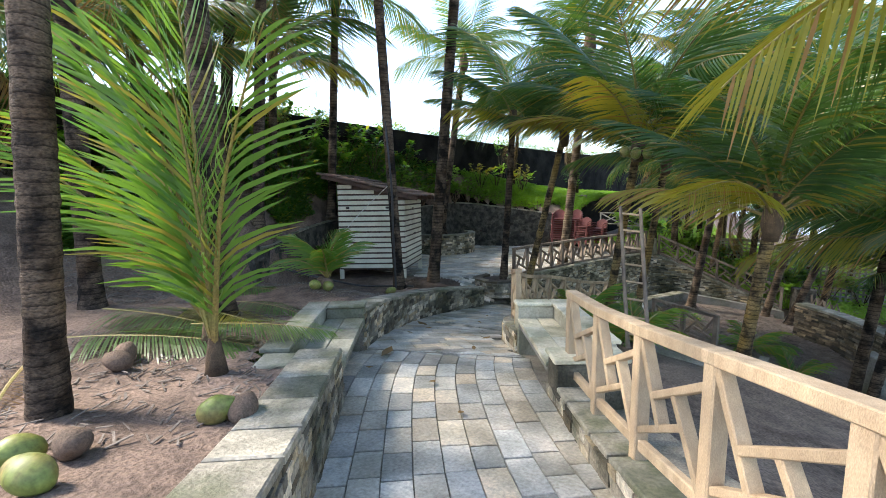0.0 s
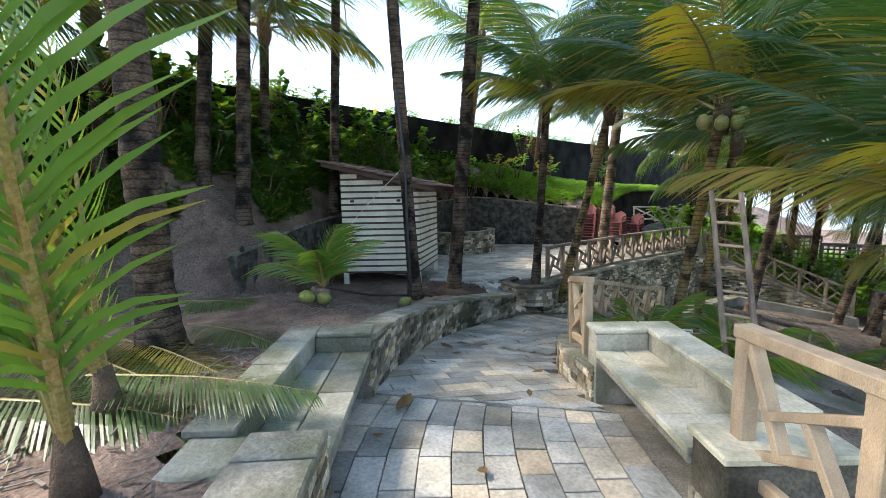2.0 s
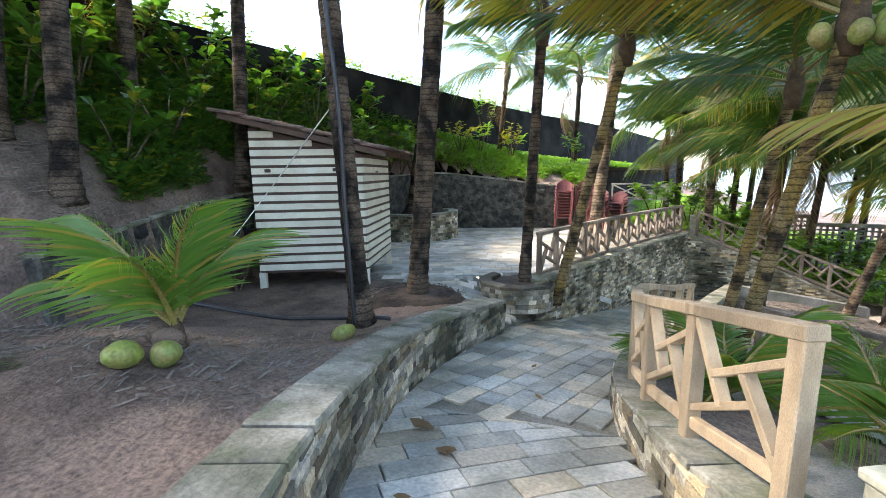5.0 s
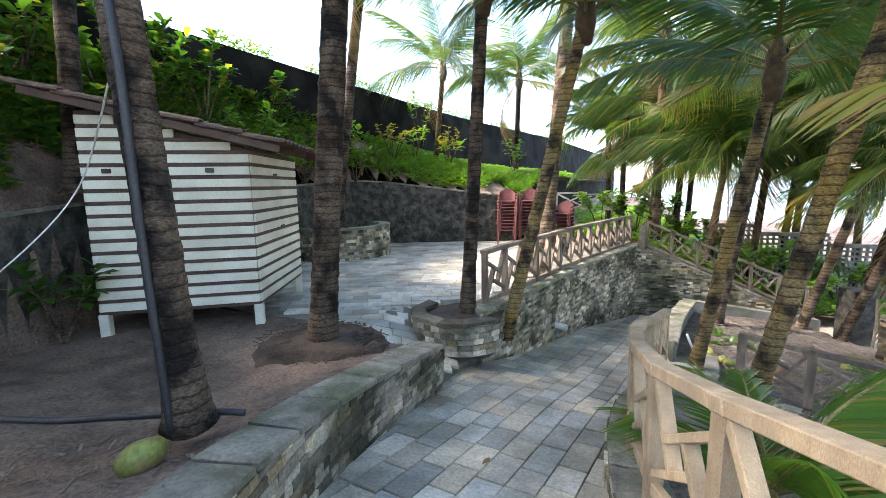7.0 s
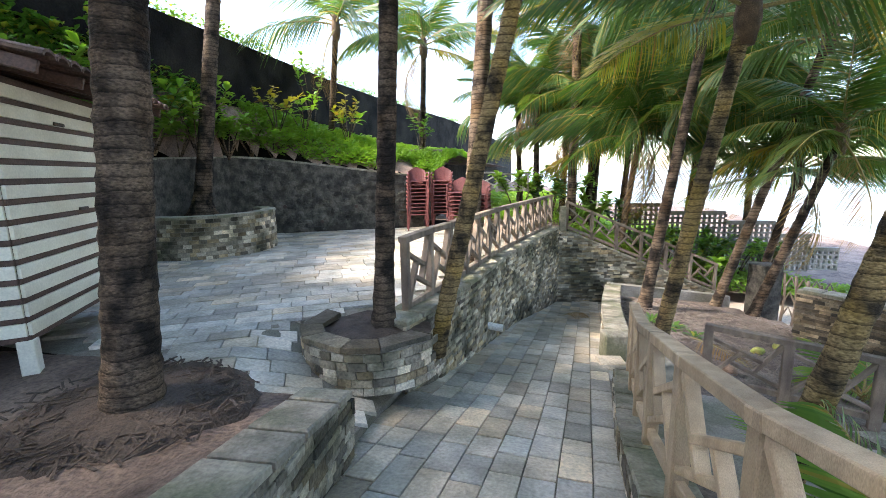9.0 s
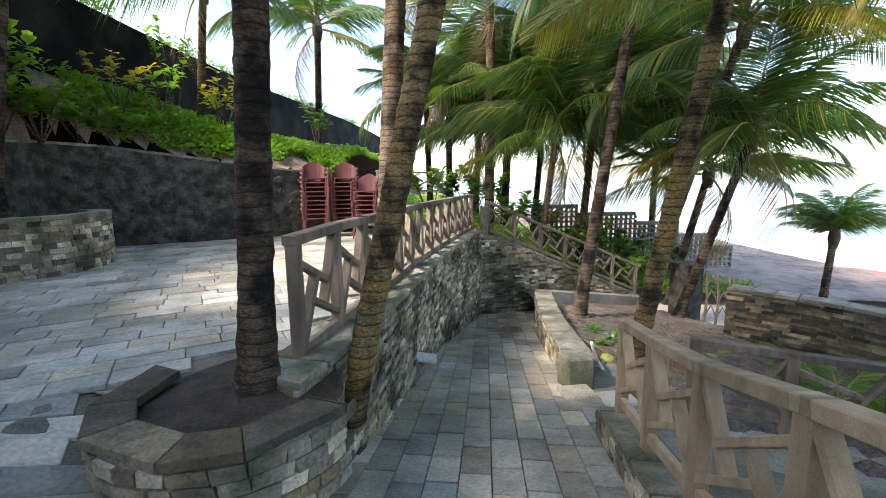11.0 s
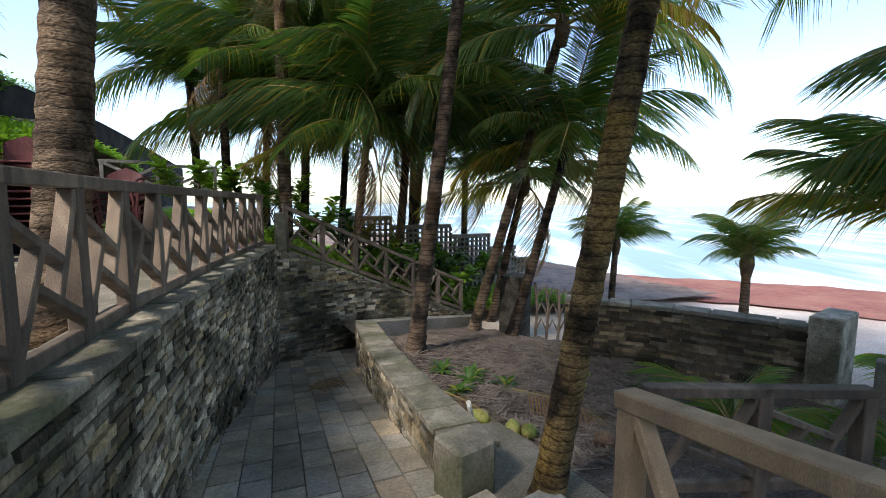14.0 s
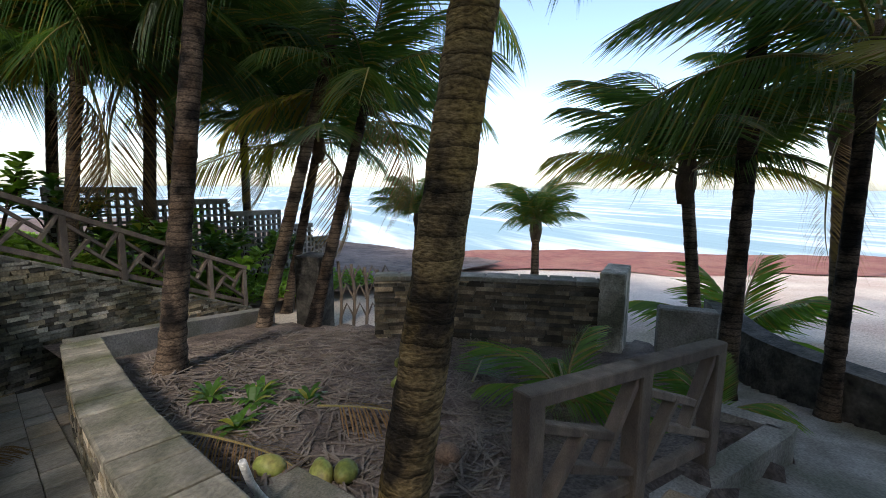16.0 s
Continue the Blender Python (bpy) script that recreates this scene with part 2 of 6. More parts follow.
M["dark_wall"] = material("blackened_wall", (0.014, 0.0125, 0.011), (0.006, 0.0055, 0.005), 2.0, 0.95, 0.6, 0.05, 30, (0.034, 0.029, 0.023), 0.9, 0.6, spec=0.05)
M["rubble"] = material("rubble_stone", (0.05, 0.046, 0.038), (0.014, 0.014, 0.012), 6, 0.95, 1.0, 0.4, 25, (0.20, 0.185, 0.15), 4.5, 0.3)
M["concrete"] = material("old_concrete", (0.34, 0.315, 0.275), (0.20, 0.185, 0.16), 3, 0.9, 0.4, 0.1, 50, (0.08, 0.09, 0.05), 1.4, 0.6)
M["chair"] = material("faded_red_plastic", (0.15, 0.045, 0.042), (0.11, 0.034, 0.032), 6, 0.5, 0.05, 0.12, 50)
M["pvc"] = material("white_pvc", (0.75, 0.74, 0.70), (0.66, 0.65, 0.6), 8, 0.4, 0.05, 0.05)
M["hose"] = material("black_hose", (0.03, 0.03, 0.035), (0.02, 0.02, 0.022), 8, 0.45, 0.05, 0.1)
M["coconut_green"] = material("green_coconut", (0.24, 0.27, 0.06), (0.15, 0.19, 0.04), 5, 0.5, 0.1, 0.2, 40, (0.25, 0.16, 0.07), 6, 0.6)
M["coconut_brown"] = material("brown_coconut", (0.20, 0.13, 0.09), (0.12, 0.085, 0.06), 9, 0.9, 0.5, 0.25, 80)
M["dry"] = leaf_material("dry_leaf", (0.26, 0.16, 0.08), (0.14, 0.085, 0.05), None, 0.8)
M["frond"] = leaf_material("palm_leaf", (0.035, 0.09, 0.028), (0.115, 0.185, 0.045), (0.24, 0.20, 0.04), 0.36)
# for ageing fronds, and for fronds whose sunlight is put into the colour
M["frond_yellow"] = leaf_material("yellowing_palm_leaf", (0.22, 0.22, 0.03), (0.34, 0.26, 0.035), (0.28, 0.15, 0.05), 0.45)
M["frond_young"] = leaf_material("young_palm_leaf", (0.06, 0.15, 0.03), (0.17, 0.27, 0.05), (0.25, 0.21, 0.05), 0.3)
M["shrub"] = leaf_material("shrub_leaf", (0.035, 0.10, 0.018), (0.10, 0.20, 0.03), (0.24, 0.25, 0.04), 0.33)
M["cover"] = leaf_material("groundcover_leaf", (0.10, 0.22, 0.03), (0.22, 0.34, 0.05), None, 0.5)
M["rachis"] = material("frond_stalk", (0.20, 0.19, 0.05), (0.27, 0.18, 0.06), 4, 0.5, 0.1, 0.15)
M["litter"] = material("dry_litter", (0.24, 0.20, 0.165), (0.10, 0.08, 0.065), 5, 0.95, 0.3, 0.05, 60, island=True, grain=1.2)
M["metal"] = material("rusty_metal", (0.10, 0.07, 0.055), (0.06, 0.045, 0.04), 9, 0.6, 0.2, 0.1, metal=0.6)


def water_material():
    m = bpy.data.materials.new("sea_water")
    m.use_nodes = True
    N, L = m.node_tree.nodes, m.node_tree.links
    bs = N["Principled BSDF"]
    g = N.new("ShaderNodeNewGeometry")
    mp = N.new("ShaderNodeMapping")
    mp.inputs["Rotation"].default_value = (0, 0, radians(58))
    mp.inputs["Scale"].default_value = (0.06, 0.3, 1)
    mp.vector_type = "TEXTURE"
    mp.inputs["Scale"].default_value = (18, 3.2, 1)
    L.new(g.outputs["Position"], mp.inputs[0])
    n = N.new("ShaderNodeTexNoise")
    n.inputs["Scale"].default_value, n.inputs["Detail"].default_value = 1.0, 9
    L.new(mp.outputs[0], n.inputs[0])
    foam = N.new("ShaderNodeMapRange")
    foam.inputs[1].default_value, foam.inputs[2].default_value, foam.inputs[4].default_value = 0.48, 0.62, 0.9
    L.new(n.outputs[0], foam.inputs[0])
    mix = N.new("ShaderNodeMix")
    mix.data_type = "RGBA"
    mix.inputs[6].default_value, mix.inputs[7].default_value = (0.17, 0.27, 0.27, 1), (0.75, 0.76, 0.75, 1)
    L.new(foam.outputs[0], mix.inputs[0])
    L.new(mix.outputs[2], bs.inputs["Base Color"])
    bs.inputs["Roughness"].default_value = 0.35
    bp = N.new("ShaderNodeBump")
    bp.inputs["Strength"].default_value, bp.inputs["Distance"].default_value = 0.5, 0.3
    L.new(n.outputs[0], bp.inputs["Height"])
    L.new(bp.outputs[0], bs.inputs["Normal"])
    return m


M["water"] = water_material()
R = random.Random(7)


# ---- building helpers ----
def mesh_of(name, bm, mat, smooth=False):
    me = bpy.data.meshes.new(name)
    bm.to_mesh(me)
    bm.free()
    for mt in (mat if isinstance(mat, (list, tuple)) else [mat]):
        me.materials.append(mt)
    if smooth:
        for p in me.polygons:
            p.use_smooth = True
    return me


def part(name, bm, mat, parent=None, label="", smooth=False):
    """One mesh object under a thing or a part, in the parent's space."""
    ob = new(name, mesh_of(name, bm, mat, smooth))
    if parent is not None:
        ob.parent = parent
    return tagged(ob, label)


def empty(name, m=None, **tags):
    ob = new(name)
    ob.empty_display_size = 0.1
    if m is not None:
        ob.matrix_world = m
    return tagged(ob, **tags)


def block(bm, size, m=None, bevel=0.0):
    m = m or Matrix()
    geo = bmesh.ops.create_cube(bm, size=1, matrix=m @ Matrix.Diagonal((*size, 1)))
    if bevel:
        es = list({e for v in geo["verts"] for e in v.link_edges})
        bmesh.ops.bevel(bm, geom=es, offset=bevel, segments=1, affect="EDGES")


def beam(bm, a, b, w, h, bevel=0.006, up=(0, 0, 1)):
    """A squared timber from a to b."""
    a, b = Vector(a), Vector(b)
    d = b - a
    y = d.normalized()
    x = y.cross(Vector(up))
    x = x.normalized() if x.length > 1e-4 else Vector((1, 0, 0))
    z = x.cross(y)
    m = Matrix((x, y, z)).transposed().to_4x4()
    m.translation = (a + b) / 2
    block(bm, (w, d.length, h), m, bevel)


def tube(bm, pts, radii, sides=10, cap=True):
    """A round bar along points."""
    rings = []
    n = len(pts)
    for i, p in enumerate(pts):
        p = Vector(p)
        d = (Vector(pts[min(i + 1, n - 1)]) - Vector(pts[max(i - 1, 0)])).normalized()
        x = d.cross(Vector((0.13, 0.97, 0.2))).normalized()
        y = d.cross(x)
        r = radii[i] if isinstance(radii, (list, tuple)) else radii
        rings.append([bm.verts.new(p + (x * math.cos(a) + y * math.sin(a)) * r) for a in (2 * math.pi * k / sides for k in range(sides))])
    for r0, r1 in zip(rings[:-1], rings[1:]):
        for k in range(sides):
            bm.faces.new((r0[k], r0[(k + 1) % sides], r1[(k + 1) % sides], r1[k]))
    if cap:
        bm.faces.new(rings[0][::-1])
        bm.faces.new(rings[-1])


def lerp(a, b, k):
    return a + (b - a) * k


def interp(table, v):
    if v <= table[0][0]:
        return table[0][1]
    for (a, za), (b, zb) in zip(table[:-1], table[1:]):
        if v <= b:
            return lerp(za, zb, (v - a) / (b - a))
    return table[-1][1]


class Line:
    """A smoothed line in plan, walked by its length."""

    def __init__(self, pts, step=0.1, smooth=True):
        P = [Vector((*p, 0)[:3]) for p in pts]
        out = []
        for i in range(len(P) - 1):
            p0, p1, p2, p3 = P[max(i - 1, 0)], P[i], P[i + 1], P[min(i + 2, len(P) - 1)]
            n = max(1, int((p2 - p1).length / step))
            for k in range(n):
                t = k / n
                if smooth:
                    q = 0.5 * (2 * p1 + (p2 - p0) * t + (2 * p0 - 5 * p1 + 4 * p2 - p3) * t * t + (3 * p1 - p0 - 3 * p2 + p3) * t ** 3)
                else:
                    q = p1.lerp(p2, t)
                out.append(q)
        out.append(P[-1])
        self.p = out
        self.s = [0.0]
        for a, b in zip(out[:-1], out[1:]):
            self.s.append(self.s[-1] + (b - a).to_2d().length)
        self.length = self.s[-1]

    def at(self, s):
        s = min(max(s, 0), self.length - 1e-6)
        lo, hi = 0, len(self.s) - 1
        while hi - lo > 1:
            mid = (lo + hi) // 2
            if self.s[mid] <= s:
                lo = mid
            else:
                hi = mid
        k = (s - self.s[lo]) / max(self.s[hi] - self.s[lo], 1e-9)
        return self.p[lo].lerp(self.p[hi], k)

    def axes(self, s):
        """Point, direction and the normal to the left of it."""
        d = self.at(min(s + 0.06, self.length)) - self.at(max(s - 0.06, 0))
        d.z = 0
        d.normalize()
        return self.at(s), d, Vector((-d.y, d.x, 0))

    def near(self, x, y):
        """Distance, length along and side (over 0: to the left) of the nearest place on the line."""
        if not hasattr(self, "arr"):
            self.arr = np.array([(q.x, q.y) for q in self.p])
            self.dif = self.arr[1:] - self.arr[:-1]
            self.l2 = np.maximum((self.dif ** 2).sum(1), 1e-12)
            self.cum = np.array(self.s[:-1])
        rel = np.array((x, y)) - self.arr[:-1]
        k = np.clip((rel * self.dif).sum(1) / self.l2, 0, 1)
        dd = ((rel - self.dif * k[:, None]) ** 2).sum(1)
        i = int(dd.argmin())
        side = self.dif[i, 0] * rel[i, 1] - self.dif[i, 1] * rel[i, 0]
        return math.sqrt(dd[i]), float(self.cum[i] + math.sqrt(self.l2[i]) * k[i]), float(side)


# ---- plan ----
CENTRE = Line([(8.2, -2.4, 0.85), (6.9, -0.9, 0.72), (5.0, 1.66, 0.48), (3.04, 3.59, 0.13), (1.5, 5.55, 0.0), (0.6, 8.1, -0.42), (0.3, 10.66, -0.80),
               (0.55, 12.2, -1.13), (0.9, 14.2, -1.45), (1.1, 15.7, -1.68), (1.65, 18.2, -2.1), (1.9, 19.7, -2.28)], 0.1, True)
LEFT = Line([(8.0, -2.6), (6.2, -0.6), (4.5, 1.25), (2.83, 3.09), (1.9, 4.11), (0.89, 5.31), (0.54, 5.84), (0.2, 6.45), (-0.03, 6.97), (-0.3, 7.57),
             (-0.5, 8.3), (-0.62, 9.2), (-0.66, 10.65)])
RIGHT = Line([(8.6, -1.2), (6.2, 1.9), (4.38, 4.17), (3.39, 5.42), (2.44, 6.57), (1.95, 7.1), (1.52, 7.9), (1.25, 8.71), (1.12, 9.6), (1.14, 10.63),
              (1.32, 11.9), (1.53, 13.05)])
TERRACE = Line([(-0.66, 11.95), (-0.54, 12.3), (-0.16, 13.9), (0.18, 15.6), (0.7, 17.5), (1.28, 19.45)])
BACK = Line([(1.28, 19.45), (3.2, 19.8), (5.3, 20.05)])
MID = Line([(1.62, 14.1), (1.9, 16.2), (2.34, 18.45)])
TERRACE_Z = -0.40
BIG = Line([(-8.2, -6), (-7.4, 4), (-7.2, 12), (-6.9, 20), (-6.4, 27), (-4.2, 42), (-2, 75)])


def floor_z(x, y):
    return CENTRE.at(CENTRE.near(x, y)[1]).z


def fbm(x, y, s, seed=0.0):
    return noise.fractal(Vector((x * s, y * s, seed)), 1.0, 2.0, 4)


FOOT = Line([(1.0, -5.0), (-1.0, -1.0), (-2.8, 2.4), (-3.7, 5.0), (-3.75, 6.6), (-4.78, 8.4), (-5.5, 9.8), (-6.0, 11.6), (-6.4, 13.5), (-6.7, 15.5), (-6.8, 17.9)])
BASE_WALL = [(4, 3.4), (9, 3.6), (13, 3.55), (16, 3.2), (20, 2.7), (26, 2.0), (34, 1.6), (60, 1.5)]
EASY = [(0.0, 0.0), (0.5, 0.2), (1.4, 0.75), (3.0, 1.9), (5.0, 2.7), (9, 3.1)]


def bed_z(x, y):
    d, s, side = LEFT.near(x, y)
    q = LEFT.at(s)
    bed = floor_z(q.x, q.y) + (0.5 if q.y < 8 else lerp(0.5, 0.42, min(1, (q.y - 8) / 2.5)))
    k = min(max((y - 6.6) / 2.2, 0), 1) * min(max((d - 0.3) / 1.2, 0), 1)
    return lerp(bed, -0.36, k) + 0.2 * math.exp(-((x + 1.5) ** 2 + (y - 6.1) ** 2) / 0.7)


def left_z(x, y):
    """Soil to the left of the ramp, rising to the hillside."""
    base = bed_z(x, y)
    d, s, side = FOOT.near(x, y)
    if side > 0 or (y > 11.2 and d < 0.3):
        d = d if side > 0 else 0.0
        q = FOOT.at(s)
        easy = bed_z(q.x, q.y) + interp(EASY, d)
        k = min(max((q.y - 5.2) / 1.4, 0), 1)
        near_wall = BIG.near(x, y)[0]
        rise = lerp(interp([(6, 0.85), (9, 1.2), (17.9, 1.55)], q.y), interp(BASE_WALL, y), (d / (d + near_wall + 1e-6)) ** 0.85)
        base = lerp(easy, rise, k)
    return base + 0.035 * fbm(x, y, 1.3) + 0.02 * fbm(x, y, 5, 3)


def walk_z(x, y):
    return interp([(1.7, -1.42), (3, -1.58), (4.5, -1.78), (7, -2.2), (9, -2.4)], x)


def garden_z(x, y):
    z = interp([(2, -0.1), (6, -0.2), (9, -0.5), (10.7, -0.85), (12, -1.25), (14.3, -1.62), (17.7, -1.76), (20, -1.85), (40, -2.2)], y) - 0.12 * (x - 2.5)
    reach = x * 0.848 + y * 0.53
    z = max(z, -2.25 - max(0, reach - 13) * 0.06)
    edge = interp([(1.7, 13.9), (2.75, 13.45), (3.58, 13.1), (5.0, 12.5), (5.2, 13.2), (7.4, 13.8), (9, 14.2)], x)
    if x > 1.7 and y < edge:
        z = min(z, walk_z(x, y) - 0.06) if y > 10.6 else lerp(z, min(z, walk_z(x, y) - 0.06), min(max((y - 9.6) / 1.0, 0), 1))
    return max(z, -3.3) + 0.04 * fbm(x, y, 0.9, 5) + 0.012 * fbm(x, y, 5, 9)


def sheet(name, x0, x1, y0, y1, step, keep, height, mat, **tags):
    """A surface over the plan, kept where keep(x, y)."""
    nx, ny = int((x1 - x0) / step), int((y1 - y0) / step)
    verts, index, faces = [], {}, []

    def vid(i, j):
        if (i, j) not in index:
            x, y = x0 + i * step, y0 + j * step
            index[(i, j)] = len(verts)
            verts.append((x, y, height(x, y)))
        return index[(i, j)]

    for i in range(nx):
        for j in range(ny):
            if keep(x0 + (i + 0.5) * step, y0 + (j + 0.5) * step):
                faces.append((vid(i, j), vid(i + 1, j), vid(i + 1, j + 1), vid(i, j + 1)))
    me = bpy.data.meshes.new(name)
    me.from_pydata(verts, [], faces)
    me.materials.append(mat)
    for p in me.polygons:
        p.use_smooth = True
    return tagged(new(name, me), **tags)


def wall_along(name, line, s0, s1, thick, z0, z1, mat, parent=None, step=0.2, side=1, **tags):
    """A wall of thickness to the left (side 1) or right (-1) of a line; z0 and z1 give foot and top from a point."""
    bm = bmesh.new()
    n = max(1, int((s1 - s0) / step))
    prev = None
    for i in range(n + 1):
        p, d, nl = line.axes(lerp(s0, s1, i / n))
        q = p + nl * thick * side
        ring = [bm.verts.new((p.x, p.y, z0(p))), bm.verts.new((q.x, q.y, z0(p))), bm.verts.new((q.x, q.y, z1(p))), bm.verts.new((p.x, p.y, z1(p)))]
        if prev:
            for k in range(4):
                bm.faces.new((prev[k], prev[(k + 1) % 4], ring[(k + 1) % 4], ring[k]))
        else:
            bm.faces.new(ring[::-1])
        prev = ring
    bm.faces.new(prev)
    bmesh.ops.recalc_face_normals(bm, faces=bm.faces)
    ob = part(name, bm, mat, parent)
    return tagged(ob, **tags)

# ---- setting: ground, sea, ramp ----
def in_left(x, y):
    if x < -7.6 or y < -6 or (x > -2.25 and y > 10.72):
        return False
    d, s, side = LEFT.near(x, y)
    if side <= 0 or d < 0.12:
        return False
    if d < 0.72 and 3.95 < LEFT.at(s).y < 5.6:
        return False
    return (y < 11.0 and (y < 10.5 or x < -0.9)) or (y < 17.6 and x < (-4 if y < 13 else -6.2) and FOOT.near(x, y)[2] > 0)


def in_garden(x, y):
    if x * 0.848 + y * 0.53 > 14.6 or y > 20.4:
        return False
    d, s, side = RIGHT.near(x, y)
    if y < 13.05:
        return side < 0 and d > 0.12
    if y < 14.1:
        return x > 1.75
    dm, sm, sidem = MID.near(x, y)
    if y < 18.5:
        return sidem < 0 and dm > 0.1
    return (y < 19.9 and x > 2.5) or x > 5.2 or y > 20.3


left_soil = sheet("soil_bed", -8, 8.2, -6, 18.2, 0.14, in_left, left_z, M["soil"], label="sandy brown soil bed rising to a hillside", category="soil", kind="structure")
garden = sheet("garden_ground", 0.9, 40, -6, 40, 0.25, in_garden, garden_z, M["garden"], label="dark garden soil strewn with dry frond litter", category="ground", kind="structure")

bm = bmesh.new()
far = 5000
bmesh.ops.create_grid(bm, x_segments=8, y_segments=8, size=far)
ground = part("ground", bm, M["sand"], label="pale beach sand reaching to the sea", )
ground.location = (0, 0, -3.34)
tagged(ground, category="sand", kind="structure")

SHORE_N = Vector((0.848, 0.53, 0))
SHORE_T = Vector((-0.53, 0.848, 0))


def shore_sheet(name, a, b, width, za, zb, mat, nx=60, ny=40, wob=0.8, jag=0.35, **tags):
    """A strip along the shore from a to b metres out."""
    bm = bmesh.new()
    rows = []
    for i in range(nx + 1):
        t = lerp(-width, width, i / nx)
        row = []
        for j in range(ny + 1):
            k = j / ny
            edge = wob * (fbm(t, 0, 0.12, 2.0) if j == 0 else (fbm(t, 9, 0.12, 4.0) if j == ny else 0)) + (jag * fbm(t, 3, 0.9, 6) if j in (0, ny) else 0)
            p = SHORE_N * (lerp(a, b, k) + edge) + SHORE_T * t
            row.append(bm.verts.new((p.x, p.y, lerp(za, zb, k) + 0.03 * fbm(t, k * 20, 0.8, 7) * (0 if j in (0, ny) else 1))))
        rows.append(row)
    for r0, r1 in zip(rows[:-1], rows[1:]):
        for j in range(ny):
            bm.faces.new((r0[j], r1[j], r1[j + 1], r0[j + 1]))
    bmesh.ops.recalc_face_normals(bm, faces=bm.faces)
    ob = part(name, bm, mat, smooth=True)
    return tagged(ob, **tags)


shore_sheet("beach", 13.2, 33, 60, -2.30, -3.36, M["sand"], 120, 60, wob=0.3, label="pale sandy beach sloping to the water", category="beach", kind="structure")
shore_sheet("seaweed_bank", 23.0, 31.0, 60, -2.78, -3.21, M["weed"], 160, 12, 1.5, 0.8, label="wide band of beached red-brown seaweed", category="seaweed", kind="stuff")
bm = bmesh.new()
q = [SHORE_N * 29.2 + SHORE_T * -3000, SHORE_N * 29.2 + SHORE_T * 3000, SHORE_N * 4500 + SHORE_T * 3000, SHORE_N * 4500 + SHORE_T * -3000]
bm.faces.new([bm.verts.new((p.x, p.y, -3.22)) for p in q])
bmesh.ops.recalc_face_normals(bm, faces=bm.faces)
sea = part("water", bm, M["water"])
tagged(sea, label="pale turquoise sea with white foam streaks", category="sea", kind="structure")

# ramp bed under the stones
bm = bmesh.new()
prev = None
n = 120
WIDE = 2.2
for i in range(n + 1):
    s = CENTRE.length * i / n
    p, d, nl = CENTRE.axes(s)
    p = CENTRE.at(s)
    ring = [bm.verts.new((*(p + nl * WIDE).to_2d(), p.z - 0.02)), bm.verts.new((*(p - nl * (WIDE if p.y < 12.6 else 1.6)).to_2d(), p.z - 0.02))]
    if prev:
        bm.faces.new((prev[0], prev[1], ring[1], ring[0]))
    prev = ring
bmesh.ops.recalc_face_normals(bm, faces=bm.faces)
ramp = part("floor", bm, M["grout"])
tagged(ramp, label="sloping footpath of grey slate slabs in dirty mortar", category="path", kind="structure")

# terrace slab
bm = bmesh.new()
edge = [TERRACE.at(TERRACE.length * i / 30) for i in range(31)]
poly = [(p.x, p.y) for p in edge] + [(-2.4, 20.6), (-6.2, 18.5), (-9.0, 16.9), (-8.6, 12.0), (-5.2, 11.2), (-2.28, 10.9), (-2.28, 12.18), (-0.9, 12.18)]
top = [bm.verts.new((x, y, TERRACE_Z - 0.02)) for x, y in poly]
bm.faces.new(top)
bmesh.ops.recalc_face_normals(bm, faces=bm.faces)
terrace = part("terrace_floor", bm, M["grout"])
tagged(terrace, label="level terrace paved with grey stone slabs", category="paving", kind="structure")


def fz(p):
    return floor_z(p.x, p.y)


# left low wall in two stretches with a bench between
s_b0 = LEFT.near(1.9, 4.11)[1]
s_b1 = LEFT.near(0.89, 5.31)[1]
LTOP = lambda p: fz(p) + 0.55 if p.y < 7 else fz(p) + lerp(0.55, 0.49, min(1, (p.y - 7) / 3.6))
wall_left_a = wall_along("wall_left_near", LEFT, 0, s_b0, 0.34, lambda p: fz(p) - 0.3, lambda p: LTOP(p) - 0.05, M["grout"], label="low garden wall faced with split grey stone", category="wall", kind="structure")
wall_left_b = wall_along("wall_left_curved", LEFT, s_b1, LEFT.length, 0.30, lambda p: fz(p) - 0.3, lambda p: LTOP(p) - 0.05, M["grout"], label="curved low wall faced with split grey stone", category="wall", kind="structure")
wall_terrace = wall_along("wall_terrace", TERRACE, 0, TERRACE.length, 0.34, lambda p: fz(p) - 0.3, lambda p: -0.34, M["grout"], label="retaining wall clad in thin split stone strips", category="wall", kind="structure")
BACK_TOP = lambda p: interp([(1.28, -0.3), (3.0, -1.05), (5.3, -2.05)], p.x)
wall_back = wall_along("wall_back", BACK, 0, BACK.length, 0.34, lambda p: -2.7, lambda p: BACK_TOP(p) - 0.05, M["grout"], label="sloping-topped retaining wall clad in split stone", category="wall", kind="structure")
MTOP = lambda p: interp([(14.1, -1.13), (18.45, -1.5)], p.y)
wall_mid = wall_along("wall_mid", MID, 0, MID.length, 0.26, lambda p: fz(p) - 0.4, lambda p: MTOP(p) - 0.05, M["grout"], side=-1, label="low dividing wall with flat stone coping", category="wall", kind="structure")
s_r0 = RIGHT.near(3.39, 5.42)[1]
s_r1 = RIGHT.near(2.44, 6.57)[1]
RTOP = lambda p: fz(p) + 0.2 + (0.12 * min(max((9.2 - p.y) / 1.5, 0), 1) if p.y > 6.5 else 0)
